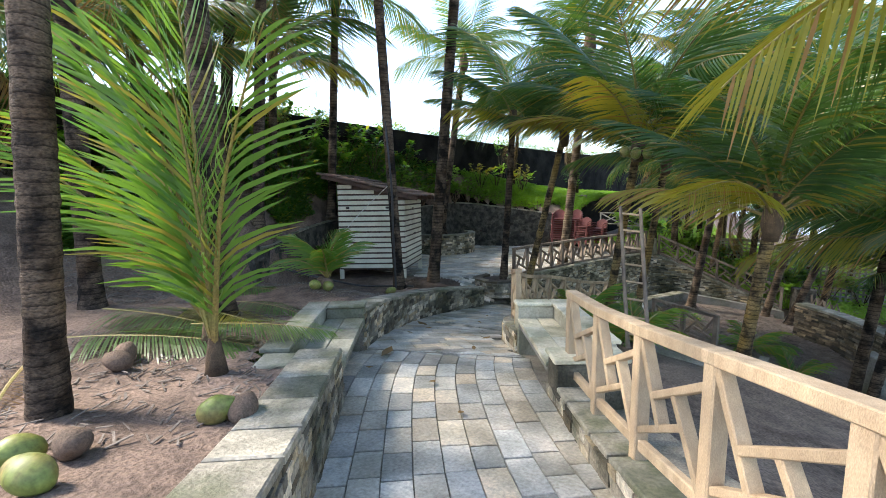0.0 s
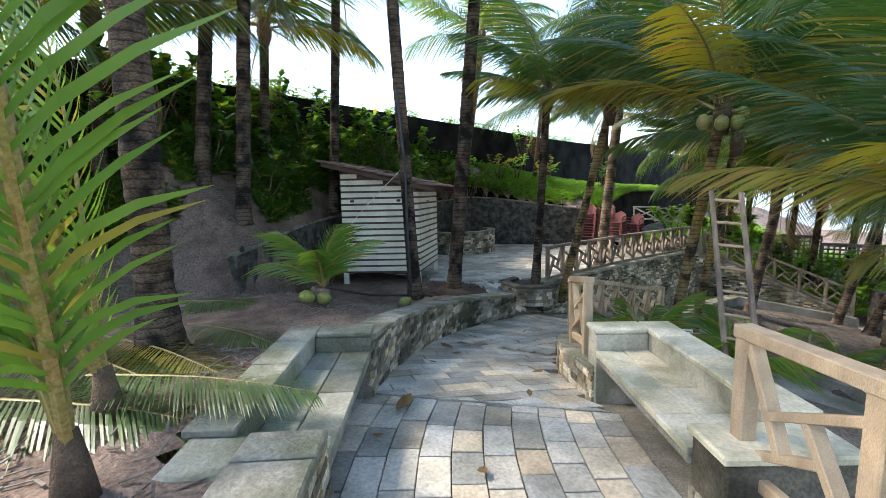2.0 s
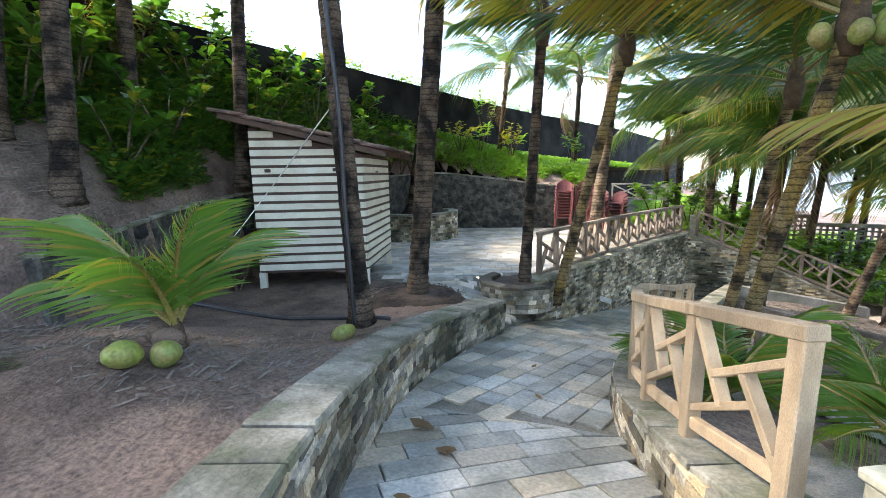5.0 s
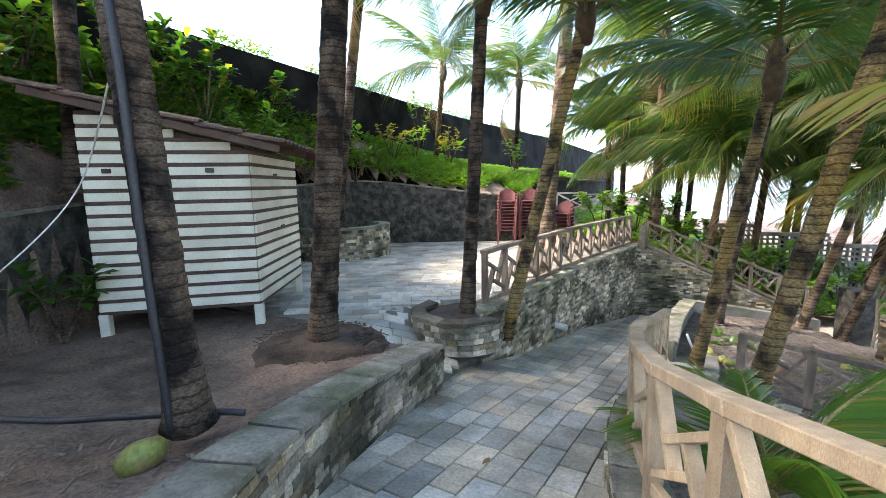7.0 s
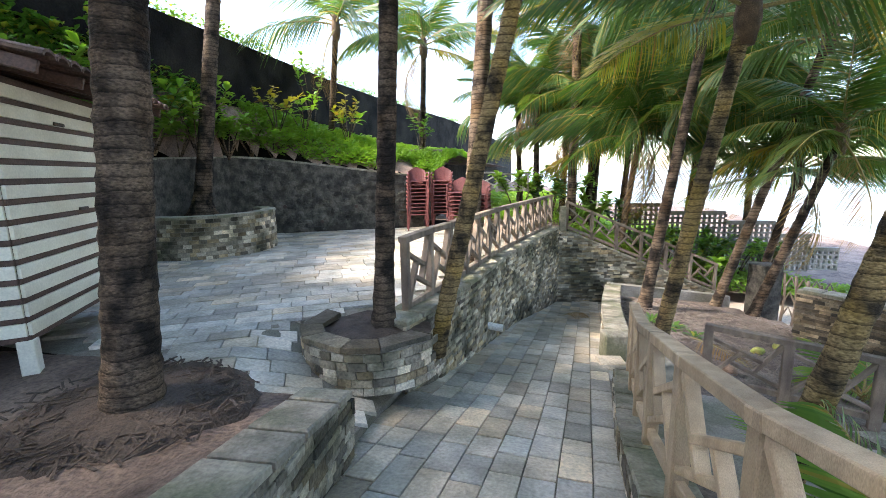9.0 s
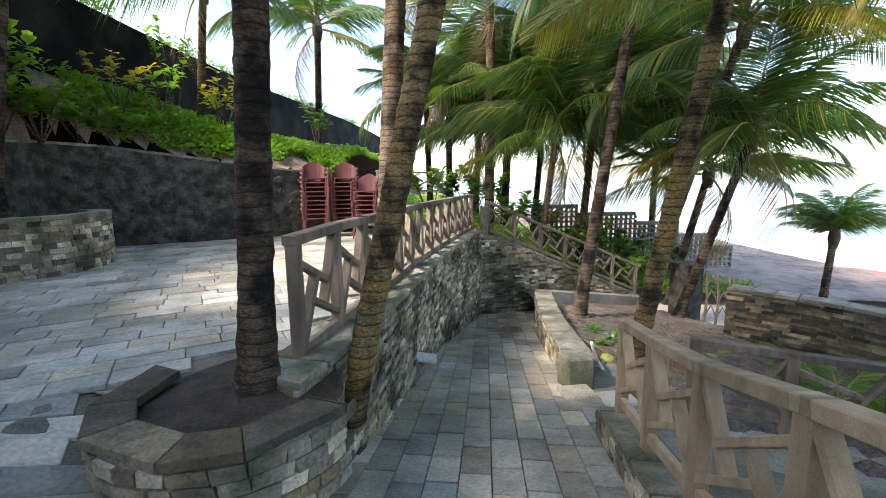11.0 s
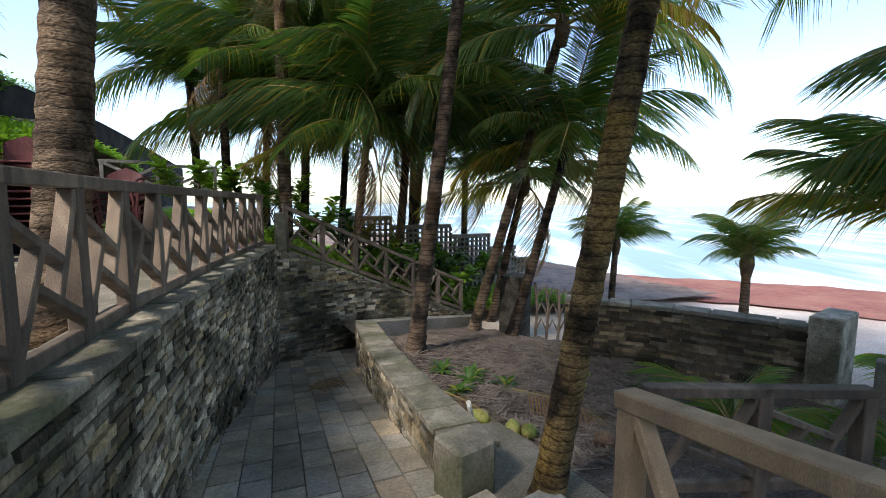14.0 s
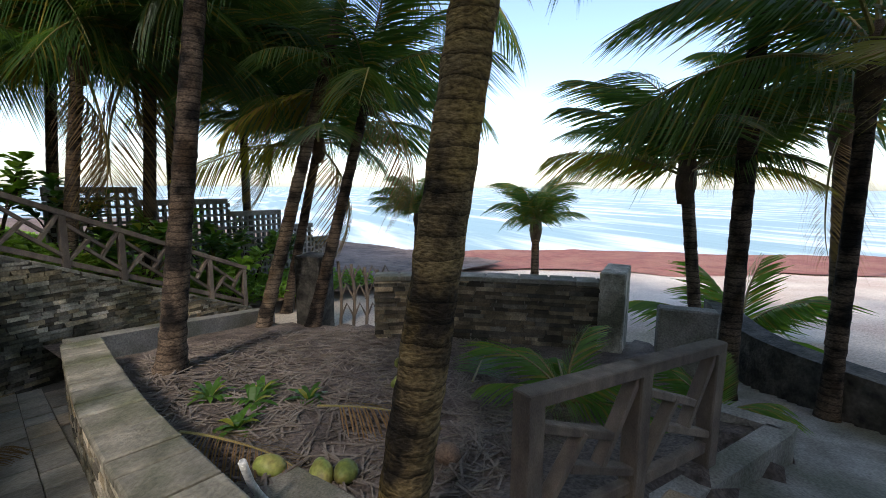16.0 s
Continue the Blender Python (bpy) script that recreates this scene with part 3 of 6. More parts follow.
kerb_a = wall_along("wall_right_near", RIGHT, 0, s_r0, 0.3, lambda p: fz(p) - 1.2, lambda p: RTOP(p) - 0.04, M["grout"], side=-1, label="low stone kerb carrying a timber railing", category="kerb", kind="structure")
kerb_b = wall_along("wall_right_far", RIGHT, s_r1, RIGHT.length, 0.28, lambda p: fz(p) - 1.2, lambda p: RTOP(p) - 0.04, M["grout"], side=-1, label="curved stone kerb carrying a timber railing", category="kerb", kind="structure")
TBACK = Line([(-2.2, 20.5), (-2.49, 19.9), (-4.2, 19.1), (-6.05, 18.24), (-6.9, 17.8)])
wall_tback = wall_along("wall_terrace_back", TBACK, 0, TBACK.length, 0.45, lambda p: -0.6, lambda p: interp([(-9.5, 1.75), (-6, 1.5), (-2.2, 0.95)], p.x), M["rubble"], side=-1, label="dark rubble-stone retaining wall with drain holes", category="wall", kind="structure")
wall_big = wall_along("wall_boundary", BIG, 0, BIG.length, 0.5, lambda p: -3, lambda p: 4.5, M["dark_wall"], step=0.8, label="tall blackened boundary wall on the hillside", category="wall", kind="structure")

# hillside behind the terrace wall
def upper_z(x, y):
    d, s, side = TBACK.near(x, y)
    e = interp([(-9.5, 1.7), (-6, 1.45), (-2.2, 0.9)], TBACK.at(s).x)
    nb = BIG.near(x, y)[0]
    return lerp(e, interp(BASE_WALL, y), min(1, (d / (d + nb + 1e-6)) * 1.15) ** 0.8) + 0.05 * fbm(x, y, 1.2, 2)


def in_upper(x, y):
    d, s, side = TBACK.near(x, y)
    bd = BIG.near(x, y)
    return bd[2] < 0 and ((side < 0 and d > 0.1) if s > 0.15 else (x < -2.0 and y > 20.2)) and y < 60


upper = sheet("upper_ground", -7.4, 1, 17, 60, 0.2, in_upper, upper_z, M["soil"], label="sloping bank below the boundary wall", category="ground", kind="structure")


def in_east(x, y):
    bd = BIG.near(x, y)
    return bd[2] < 0 and ((x > -2.1 and y > 19.9) or (x > 1.1 and y > 20.3)) and not (x > 4 and y < 20.4)


def east_z(x, y):
    return interp([(-2.2, -0.2), (1.3, -0.35), (3, -1.1), (5.3, -2.1), (12, -2.5), (30, -3.3)], x) + 0.05 * fbm(x, y, 1, 8) + 0.012 * max(0, y - 22)


east = sheet("bank_ground", -2.2, 16, 19.6, 50, 0.4, in_east, east_z, M["soil"], label="planted bank falling towards the beach", category="ground", kind="structure")

# ---- benches ----
def stone_bench(name, a, b, normal, seat_z, top_z, depth, mirror, label):
    """A masonry bench from a (near) to b (far) along the path; normal points away from the path."""
    stone = M["bench_mossy" if mirror else "bench"]
    root = empty(name, label=label, category="bench")
    a, b, nr = Vector((*a, 0)), Vector((*b, 0)), Vector((*normal, 0)).normalized()
    d = (b - a).normalized()
    L = (b - a).length
    up = Vector((0, 0, 1))

    def piece(pname, s0, s1, n0, n1, z0, z1, mat, bev=0.012, lab=""):
        c = a + d * (s0 + s1) / 2 + nr * (n0 + n1) / 2
        m = Matrix((d, nr, up)).transposed().to_4x4()
        m.translation = (c.x, c.y, (z0 + z1) / 2)
        bm = bmesh.new()
        block(bm, (s1 - s0, n1 - n0, z1 - z0), m, bev)
        bmesh.ops.recalc_face_normals(bm, faces=bm.faces)
        return part(pname, bm, mat, root, lab)

    f = floor_z(*((a + b) / 2).to_2d()) - 0.25
    k = 4
    for i in range(k):
        for j in range(2):
            piece("seat_slab", L * i / k + 0.004, L * (i + 1) / k - 0.004, depth * j / 2 + (0.004 if j else -0.02), depth * (j + 1) / 2 - 0.004, seat_z - 0.05, seat_z + R.uniform(-0.003, 0.004), stone, 0.006)
    piece("seat_edge", 0, L, -0.01, depth, seat_z - 0.11, seat_z - 0.052, M["concrete"])
    piece("back", 0, L + 0.2, depth + 0.002, depth + 0.22, f, top_z - 0.045, stone)
    for i in range(4):
        piece("back_coping", (L + 0.2) * i / 4 + 0.003, (L + 0.2) * (i + 1) / 4 - 0.003, depth - 0.02, depth + 0.26, top_z - 0.043, top_z + R.uniform(-0.004, 0.004), stone, 0.008)
    piece("arm", L + 0.002, L + 0.2, -0.02, depth, f, top_z - 0.05, stone)
    piece("arm_coping", L - 0.02, L + 0.21, -0.04, depth - 0.022, top_z - 0.048, top_z - 0.002, stone)
    piece("end_pillar", -0.3, -0.002, 0.0, depth + 0.2, f, seat_z + 0.09, M["split"])
    piece("end_pillar_cap", -0.32, 0.01, -0.03, depth + 0.22, seat_z + 0.092, seat_z + 0.14, stone)
    return root


bench_right = stone_bench("stone_bench", (3.36, 5.42), (2.46, 6.56), (0.79, 0.61), 0.40, 0.60, 0.44, False, "cream stone slab bench beside the timber railing")
bench_left = stone_bench("stone_bench", (1.9, 4.11), (0.89, 5.31), (-0.765, -0.644), 0.44, 0.62, 0.46, True, "mossy grey stone slab bench set into the low wall")


# ---- railings ----
def railing(name, pts, height, panel, mat, label, group="", post=0.085, skip_last=False, brace=0.055):
    """Timber railing with braced panels along points (x, y, z of its foot)."""
    root = empty(name, label=label, category="railing", group=group)
    line = Line(pts, 0.05, False)
    n = max(1, round(line.length / panel))
    foot = [line.at(line.length * i / n) for i in range(n + 1)]
    up = Vector((0, 0, 1))
    for i, p in enumerate(foot):
        bm = bmesh.new()
        d = (foot[min(i + 1, n)] - foot[max(i - 1, 0)])
        ang = math.atan2(d.y, d.x) + R.uniform(-0.04, 0.04)
        block(bm, (post, post, height + 0.02), Matrix.Translation(p + up * (height / 2 - 0.02)) @ Matrix.Rotation(ang, 4, "Z"), 0.008)
        part("post", bm, mat, root)
    for i in range(n):
        a, b = foot[i], foot[i + 1]
        d = (b - a).normalized()
        for z, nm, w, h in ((height + 0.01, "top_rail", 0.10, 0.065), (0.10, "bottom_rail", 0.05, 0.07)):
            bm = bmesh.new()
            ext = d * (0.05 if nm == "top_rail" else -0.035)
            beam(bm, a + up * z - ext, b + up * z + ext, w, h)
            part(nm, bm, mat, root)
        side = Vector((-d.y, d.x, 0)).normalized()

        def P(u, v, off=0.0):
            return a.lerp(b, u) + up * lerp(0.13, height - 0.03, v) + side * off

        U = (lambda u: 1 - u)
        for p0, p1, off in (((0.05, 1.0), (0.40, 0.25), 0.0), ((0.27, 0.52), (0.96, 0.84), 0.004), ((0.56, 0.66), (0.95, 0.0), 0.0), ((0.04, 0.10), (0.68, 0.40), -0.004)):
            bm = bmesh.new()
            beam(bm, P(U(p0[0]), p0[1], off), P(U(p1[0]), p1[1], off), 0.042, brace * 1.25, 0.005, up=side)
            part("brace", bm, mat, root)
    return root


def along(line, s0, s1, off, zf, n=14):
    out = []
    for i in range(n + 1):
        p, d, nl = line.axes(lerp(s0, s1, i / n))
        q = p + nl * off
        out.append((q.x, q.y, zf(p)))
    return out


railing("timber_railing", along(RIGHT, 0.2, s_r0 - 0.12, -0.15, RTOP), 0.80, 0.70, M["wood"], "weathered timber railing with crossed braces on a stone kerb", "timber railings")
railing("timber_railing", along(RIGHT, s_r1 + 0.5, RIGHT.length - 0.12, -0.14, RTOP), 0.74, 0.68, M["wood"], "curved weathered timber railing with crossed braces", "timber railings")
railing("timber_railing", [(p.x - 0.2, p.y, -0.38 if p.y < 12.6 else -0.36) for p in (TERRACE.at(lerp(0.42, TERRACE.length, i / 20)) for i in range(21))], 0.82, 0.56, M["wood_grey"], "greyed timber railing along the terrace edge", "timber railings", 0.08)
railing("timber_railing", [(lerp(1.5, 5.3, i / 10), lerp(19.72, 20.25, i / 10), interp([(1.28, -0.3), (3.0, -1.05), (5.3, -2.05)], lerp(1.5, 5.3, i / 10)) - 0.03) for i in range(11)], 0.72, 0.6, M["wood_grey"], "greyed timber railing stepping down the sloping wall", "timber railings", 0.08)
GP = [(2.66, 13.56), (4.07, 13.0)]
railing("garden_railing", [(x, y, garden_z(x, y) + 0.02) for x, y in GP], 0.72, 0.75, M["wood_grey"], "dark greyed timber railing in the garden bed", "timber railings", 0.10)


# ---- shed ----
def shed():
    root = empty("shed", pose(-3.22, 10.6, -0.36, 0, 0, 0), label="cream boarded shed on posts with a tiled lean-to roof", category="shed")
    fx = Vector((-1.45, -1.09, 0)).normalized()      # along the front, away from the near corner
    fy = Vector((-0.45, 0.893, 0)).normalized()       # along the side, to the back
    W, D, z0 = 1.82, 1.9, 0.26
    up = Vector((0, 0, 1))

    def oriented(s, e, o):
        m = Matrix((fx, o, up)).transposed().to_4x4()
        return m

    def boards(axis, other, length, h0, h1, tag):
        y = z0
        k = 0
        nrm = -other
        while y < max(h0, h1) - 0.02:
            pitch = 0.148
            for bz, hh, mat, nm, out in ((y, 0.043, M["brown_board"], "batten", 0.0), (y + 0.045, 0.10, M["white_board"], "board", 0.012)):
                zt = bz + hh
                def cut(zc):
                    if h0 == h1:
                        return 0.0
                    return 0.0 if zc <= min(h0, h1) else (zc - min(h0, h1)) / abs(h1 - h0) * length
                start = cut(zt)
                if start > length - 0.1 or zt > max(h0, h1):
                    continue
                bm = bmesh.new()
                a = axis * (start if h1 > h0 else 0) + up * (bz + hh / 2) + nrm * out
                b = axis * (length if h1 > h0 else length - start) + up * (bz + hh / 2) + nrm * out
                beam(bm, a, b, 0.028, hh, 0.003)
                part(nm, bm, mat, root)
            y += pitch
            k += 1

    H_low, H_high = 2.28, 2.72
    boards(fx, fy, W, H_low, H_high, "front")
    boards(fy, fx, D, H_low, H_low, "side")
    bm = bmesh.new()
    pts = [Vector((0, 0, 0)), fx * W, fx * W + fy * D, fy * D]
    hs = [H_low, H_high, H_high, H_low]
    inn = (fx + fy) * 0.03
    vb = [bm.verts.new(p * 0.96 + inn + up * z0) for p in pts]
    vt = [bm.verts.new(p * 0.96 + inn + up * (h - 0.03)) for p, h in zip(pts, hs)]
    bm.faces.new(vb)
    bm.faces.new(vt)
    for i in range(4):
        bm.faces.new((vb[i], vb[(i + 1) % 4], vt[(i + 1) % 4], vt[i]))
    bmesh.ops.recalc_face_normals(bm, faces=bm.faces)
    part("inner_wall", bm, M["brown_board"], root)
    for p in pts:
        bm = bmesh.new()
        q = p * 0.97 + inn
        block(bm, (0.11, 0.11, 0.34), Matrix.Translation(q + up * 0.10) @ Matrix.Rotation(math.atan2(fx.y, fx.x), 4, "Z"), 0.006)
        part("leg", bm, M["white_board"], root)
    # roof: rafters, battens and rows of half-round tiles; falls from fx end towards the near corner
    slope = (H_low - H_high) / W
    for j in range(5):
        v = lerp(-0.28, D + 0.2, j / 4)
        bm = bmesh.new()
        beam(bm, fx * (W + 0.3) + fy * v + up * (H_high + 0.05 - slope * 0.3), fx * -0.45 + fy * v + up * (H_low + 0.05 + slope * 0.45), 0.05, 0.09)
        part("rafter", bm, M["brown_board"], root)
    cols, rows = 15, 6
    for j in range(cols):
        v = lerp(-0.36, D + 0.3, (j + 0.5) / cols)
        for i in range(rows):
            u0 = lerp(-0.52, W + 0.36, i / rows)
            u1 = lerp(-0.52, W + 0.36, (i + 1.12) / rows)
            bm = bmesh.new()
            vs = []
            jit = R.uniform(-0.012, 0.012)
            for u, rr, dz in ((u0, 0.082, 0.035), (u1, 0.07, 0.0)):
                zc = H_low - slope * u + 0.10 + dz + jit
                ring = []
                for k in range(7):
                    a = math.pi * k / 6
                    ring.append(bm.verts.new(fx * u + fy * (v + math.cos(a) * rr) + up * (zc + math.sin(a) * 0.05)))
                for k in range(6, -1, -1):
                    a = math.pi * k / 6
                    ring.append(bm.verts.new(fx * u + fy * (v + math.cos(a) * (rr - 0.014)) + up * (zc - 0.012 + math.sin(a) * 0.04)))
                vs.append(ring)
            n = len(vs[0])
            for k in range(n):
                bm.faces.new((vs[0][k], vs[0][(k + 1) % n], vs[1][(k + 1) % n], vs[1][k]))
            bm.faces.new(vs[0])
            bm.faces.new(vs[1])
            bmesh.ops.recalc_face_normals(bm, faces=bm.faces)
            part("roof_tile", bm, M["roof_tile"], root)
    for u, z in ((0.45, 1.99), (1.55, 1.99)):
        bm = bmesh.new()
        block(bm, (0.09, 0.05, 0.055), Matrix.Translation(fx * u - fy * 0.03 + up * z) @ Matrix.Rotation(math.atan2(fx.y, fx.x), 4, "Z"), 0.004)
        part("hinge", bm, M["metal"], root)
    for v, z in ((0.75, 1.95), (0.95, 1.2)):
        bm = bmesh.new()
        beam(bm, fy * v - fx * 0.03 + up * z, fy * (v + 0.16) - fx * 0.03 + up * z, 0.02, 0.03)
        part("latch", bm, M["metal"], root)
    return root


shed()


# ---- palms ----
def frond_mesh(name, length, leaf, sag, seed, count=64, mat=None, twist=0.4, width=0.036, droop=0.5, acute=0.0):
    """One arching frond along +x: stalk and two rows of drooping leaflets."""
    r = random.Random(seed)
    bm = bmesh.new()
    spine = []
    n = 22
    ang = 0.0
    p = Vector((0, 0, 0))
    for i in range(n + 1):
        spine.append(p.copy())
        ang = -sag * (i / n) ** 1.35
        p = p + Vector((math.cos(ang), 0.02 * math.sin(i * 0.5 + seed), math.sin(ang))) * (length / n)
    tube(bm, spine, [lerp(0.028, 0.004, i / n) for i in range(n + 1)], 5)
    for f in bm.faces:
        f.material_index = 1

    def at(u):
        k = u * n
        i = min(int(k), n - 1)
        return spine[i].lerp(spine[i + 1], k - i), (spine[i + 1] - spine[i]).normalized()

    for side in (1, -1):
        for k in range(count):
            u = lerp(0.13, 0.99, (k + r.uniform(-0.3, 0.3)) / count)
            u = min(max(u, 0.1), 0.995)
            q, d = at(u)
            ll = leaf * (0.5 + 0.75 * math.sin(math.pi * min(1, 0.12 + 0.86 * u)) ** 0.8) * r.uniform(0.85, 1.1)
            if u > 0.9:
                ll *= lerp(1, 0.55, (u - 0.9) / 0.1)
            across = Vector((0, side, 0))
            upv = across.cross(d) * side
            fwd = lerp(0.35, 1.3, u) + acute
            lift = r.uniform(0.02, 0.3) * (1 - twist)
            dirv = (across + d * fwd + upv * lift).normalized()
            w = width * r.uniform(0.8, 1.15)
            a = q
            pts = []
            g = droop * r.uniform(0.6, 1.5)
            for j, t in enumerate((0, 0.35, 0.7, 1.0)):
                c = a + dirv * ll * t + Vector((0, 0, -1)) * ll * g * t * t
                ww = w * (0.5, 1.0, 0.7, 0.05)[j] * 0.5
                axis = (d + Vector((0, 0, 0.35 * side * 0))).normalized()
                pts.append((c + axis * ww + Vector((0, 0, 0.012 * (j < 3))), c - axis * ww))
            prev = None
            for x0, x1 in pts:
                cur = (bm.verts.new(x0), bm.verts.new(x1))
                if prev:
                    bm.faces.new((prev[0], prev[1], cur[1], cur[0]))
                prev = cur
    me = mesh_of(name, bm, [mat, M["rachis"]])
    return me


FRONDS = [frond_mesh("frond", 2.9, 0.62, s, 10 + i, 58, M["frond"], droop=dr) for i, (s, dr) in enumerate(((0.6, 0.35), (0.95, 0.5), (1.35, 0.7), (0.8, 0.45), (1.15, 0.85)))]
FROND_BEACH = [frond_mesh("frond", 2.6, 0.6, s, 70 + i, 50, M["frond"], droop=dr, width=0.042) for i, (s, dr) in enumerate(((0.8, 0.5), (1.1, 0.6), (1.5, 0.8), (1.0, 0.7)))]
FROND_YELLOW = [frond_mesh("frond", 2.7, 0.58, s, 30 + i, 54, M["frond_yellow"], droop=0.4) for i, s in enumerate((0.7, 0.95))]
FROND_DRY = [frond_mesh("frond", 2.4, 0.5, 1.6, 40 + i, 40, M["dry"], droop=1.2, width=0.028) for i in range(2)]
FROND_YOUNG = [frond_mesh("frond", 2.7, 0.46, s, 50 + i, 26, M["frond_young"], droop=0.55, width=0.042, acute=0.8) for i, s in enumerate((0.3, 0.5, 0.75))]
FROND_SMALL = [frond_mesh("frond", 1.15, 0.34, s, 60 + i, 30, M["frond_young"], droop=0.55, width=0.032, acute=0.5) for i, s in enumerate((0.7, 1.1))]


def trunk_mesh(base, top, r0, r1, mat, bow=0.0, seed=0, flare=1.5):
    """A ringed, slightly bowed trunk in the tree's space."""
    r = random.Random(seed)
    bm = bmesh.new()
    v = top - base
    L = v.length
    side = v.cross(Vector((0, 0, 1)))
    side = side.normalized() if side.length > 0.05 else Vector((1, 0, 0))
    n = max(14, int(L / 0.055))
    sides = 16
    rings = []
    x0, y0 = Vector((1, 0, 0)), Vector((0, 1, 0))
    for i in range(n + 1):
        t = i / n
        h = t * L
        c = v * t + (v * 0.0 + side) * bow * math.sin(math.pi * t)
        c.z = v.z * t
        rad = lerp(r0, r1, t ** 0.8) * (1 + (flare - 1) * math.exp(-h / 0.22))
        ring_step = (i % 3 == 0)
        rad *= (1.03 if ring_step else 0.98) + r.uniform(-0.015, 0.015)
        ring = []
        for k in range(sides):
            a = 2 * math.pi * k / sides
            rr = rad * (1 + 0.04 * noise.noise(Vector((math.cos(a) * 1.5, math.sin(a) * 1.5, h * 2.5 + seed))) + 0.05 * noise.noise(Vector((math.cos(a) * 4, math.sin(a) * 4, h * 11 + seed))))
            dz = 0.012 * math.sin(a * 2 + i)
            ring.append(bm.verts.new(c + x0 * math.cos(a) * rr + y0 * math.sin(a) * rr + Vector((0, 0, dz))))
        rings.append(ring)
    for a, b in zip(rings[:-1], rings[1:]):
        for k in range(sides):
            bm.faces.new((a[k], a[(k + 1) % sides], b[(k + 1) % sides], b[k]))
    bm.faces.new(rings[0][::-1])
    bm.faces.new(rings[-1])
    return mesh_of("trunk", bm, mat, True)


def palm(base, top, r0=0.13, r1=0.10, fronds=16, scale=1.0, dark=False, seed=0, bow=0.0, yellow=1, dry=1, label="coconut palm with a slender ringed trunk", low=0.0, face=None, flare=1.5, nuts=0, meshes=None):
    base, top = Vector(base), Vector(top)
    r = random.Random(seed * 13 + 5)
    root = empty("palm_tree", Matrix.Translation(base), label=label, category="palm", group="coconut palms")
    t = new("trunk", trunk_mesh(base, top, r0, r1, M[{True: "trunk_dark", False: "trunk"}.get(dark, "trunk_moss")], bow, seed, flare))
    t.parent = root
    if not fronds:
        return root
    v = top - base
    bm = bmesh.new()
    tube(bm, [v - Vector((0, 0, 0.35)), v - Vector((0, 0, 0.1)), v + Vector((0, 0, 0.25)), v + Vector((0, 0, 0.5))], [r1 * 1.1, r1 * 1.7, r1 * 1.25, 0.03], 12)
    part("crown_base", bm, M["fibre"], root, smooth=True)
    for i in range(nuts):
        bm = bmesh.new()
        a = i * 2.4
        bmesh.ops.create_icosphere(bm, subdivisions=2, radius=0.095, matrix=Matrix.Translation(v + Vector((math.cos(a) * 0.24, math.sin(a) * 0.24, -0.08 - 0.06 * (i % 3)))) @ Matrix.Diagonal((1, 1, 1.25, 1)))
        part("coconut", bm, M["coconut_green"], root, smooth=True)
    for i in range(fronds):
        az = i * 2.39996 + r.uniform(-0.25, 0.25)
        k = i / max(1, fronds - 1)
        pitch = lerp(1.25, low, k ** 0.85) + r.uniform(-0.1, 0.1)
        if i >= fronds - dry:
            me = r.choice(FROND_DRY)
            pitch = low - 0.7
        elif i >= fronds - dry - yellow:
            me = r.choice(FROND_YELLOW)
        else:
            me = r.choice(meshes or FRONDS)
        ob = new("frond", me)
        ob.parent = root
        s = scale * r.uniform(0.85, 1.1)
        ob.matrix_local = Matrix.Translation(v + Vector((0, 0, lerp(0.3, -0.02, k)))) @ Matrix.Rotation(az, 4, "Z") @ Matrix.Rotation(-pitch, 4, "Y") @ Matrix.Rotation(r.uniform(-0.5, 0.5), 4, "X") @ Matrix.Diagonal((s, s, s, 1))
    return root


def extend(a, b, z):
    """The point at height z on the line from a through b."""
    a, b = Vector(a), Vector(b)
    return a + (b - a) * ((z - a.z) / (b.z - a.z))


# trunks beside the path and on the terrace
palm((-1.02, 8.02, 0.10), extend((-1.03, 8.02, 0.2), (-1.10, 7.93, 2.6), 7.4), 0.10, 0.085, 17, 1.1, True, 1, dry=0)
palm((-1.89, 10.18, -0.36), extend((-1.89, 10.18, -0.3), (-1.62, 10.40, 3.6), 8.4), 0.15, 0.115, 17, 1.1, True, 2, dry=0, flare=1.35)
palm((-6.3, 16.2, 0.30), extend((-6.3, 16.2, 0.4), (-5.75, 16.5, 4.5), 7.2), 0.17, 0.12, 16, 1.1, True, 3, flare=2.0)
palm((-0.89, 12.05, -0.42), (-0.66, 12.1, 3.85), 0.10, 0.08, 16, 0.9, True, 4, low=0.3, dry=0)
palm((-0.47, 12.52, -0.85), (0.52, 12.66, 3.5), 0.10, 0.08, 16, 0.9, "moss", 5, flare=1.2, low=0.35, dry=0)
palm((-0.45, 15.1, -0.40), extend((-0.45, 15.1, -0.4), (-0.25, 15.5, 3.0), 6.6), 0.14, 0.12, 15, 1.0, False, 6)
palm((2.11, 13.87, -1.62), (2.76, 13.6, 2.75), 0.098, 0.08, 15, 1.0, "moss", 7, low=0.2, dry=0, label="leaning coconut palm with a mossy ochre trunk")
# the five yellow fronds carry sunlight in their leaf colour
palm((2.17, 11.05, -1.0), (2.82, 10.62, 2.9), 0.088, 0.075, 18, 1.05, "moss", 16, yellow=5, dry=0, nuts=7, low=0.55, label="coconut palm with a full crown and hanging nuts")
palm((2.93, 17.59, -1.9), extend((2.93, 17.59, -1.85), (3.62, 17.65, 3.0), 5.6), 0.125, 0.085, 24, 1.15, True, 9, flare=1.6, dry=0)
palm((4.85, 19.1, -2.35), (5.97, 17.97, 3.5), 0.115, 0.08, 24, 1.1, False, 10, dry=0)
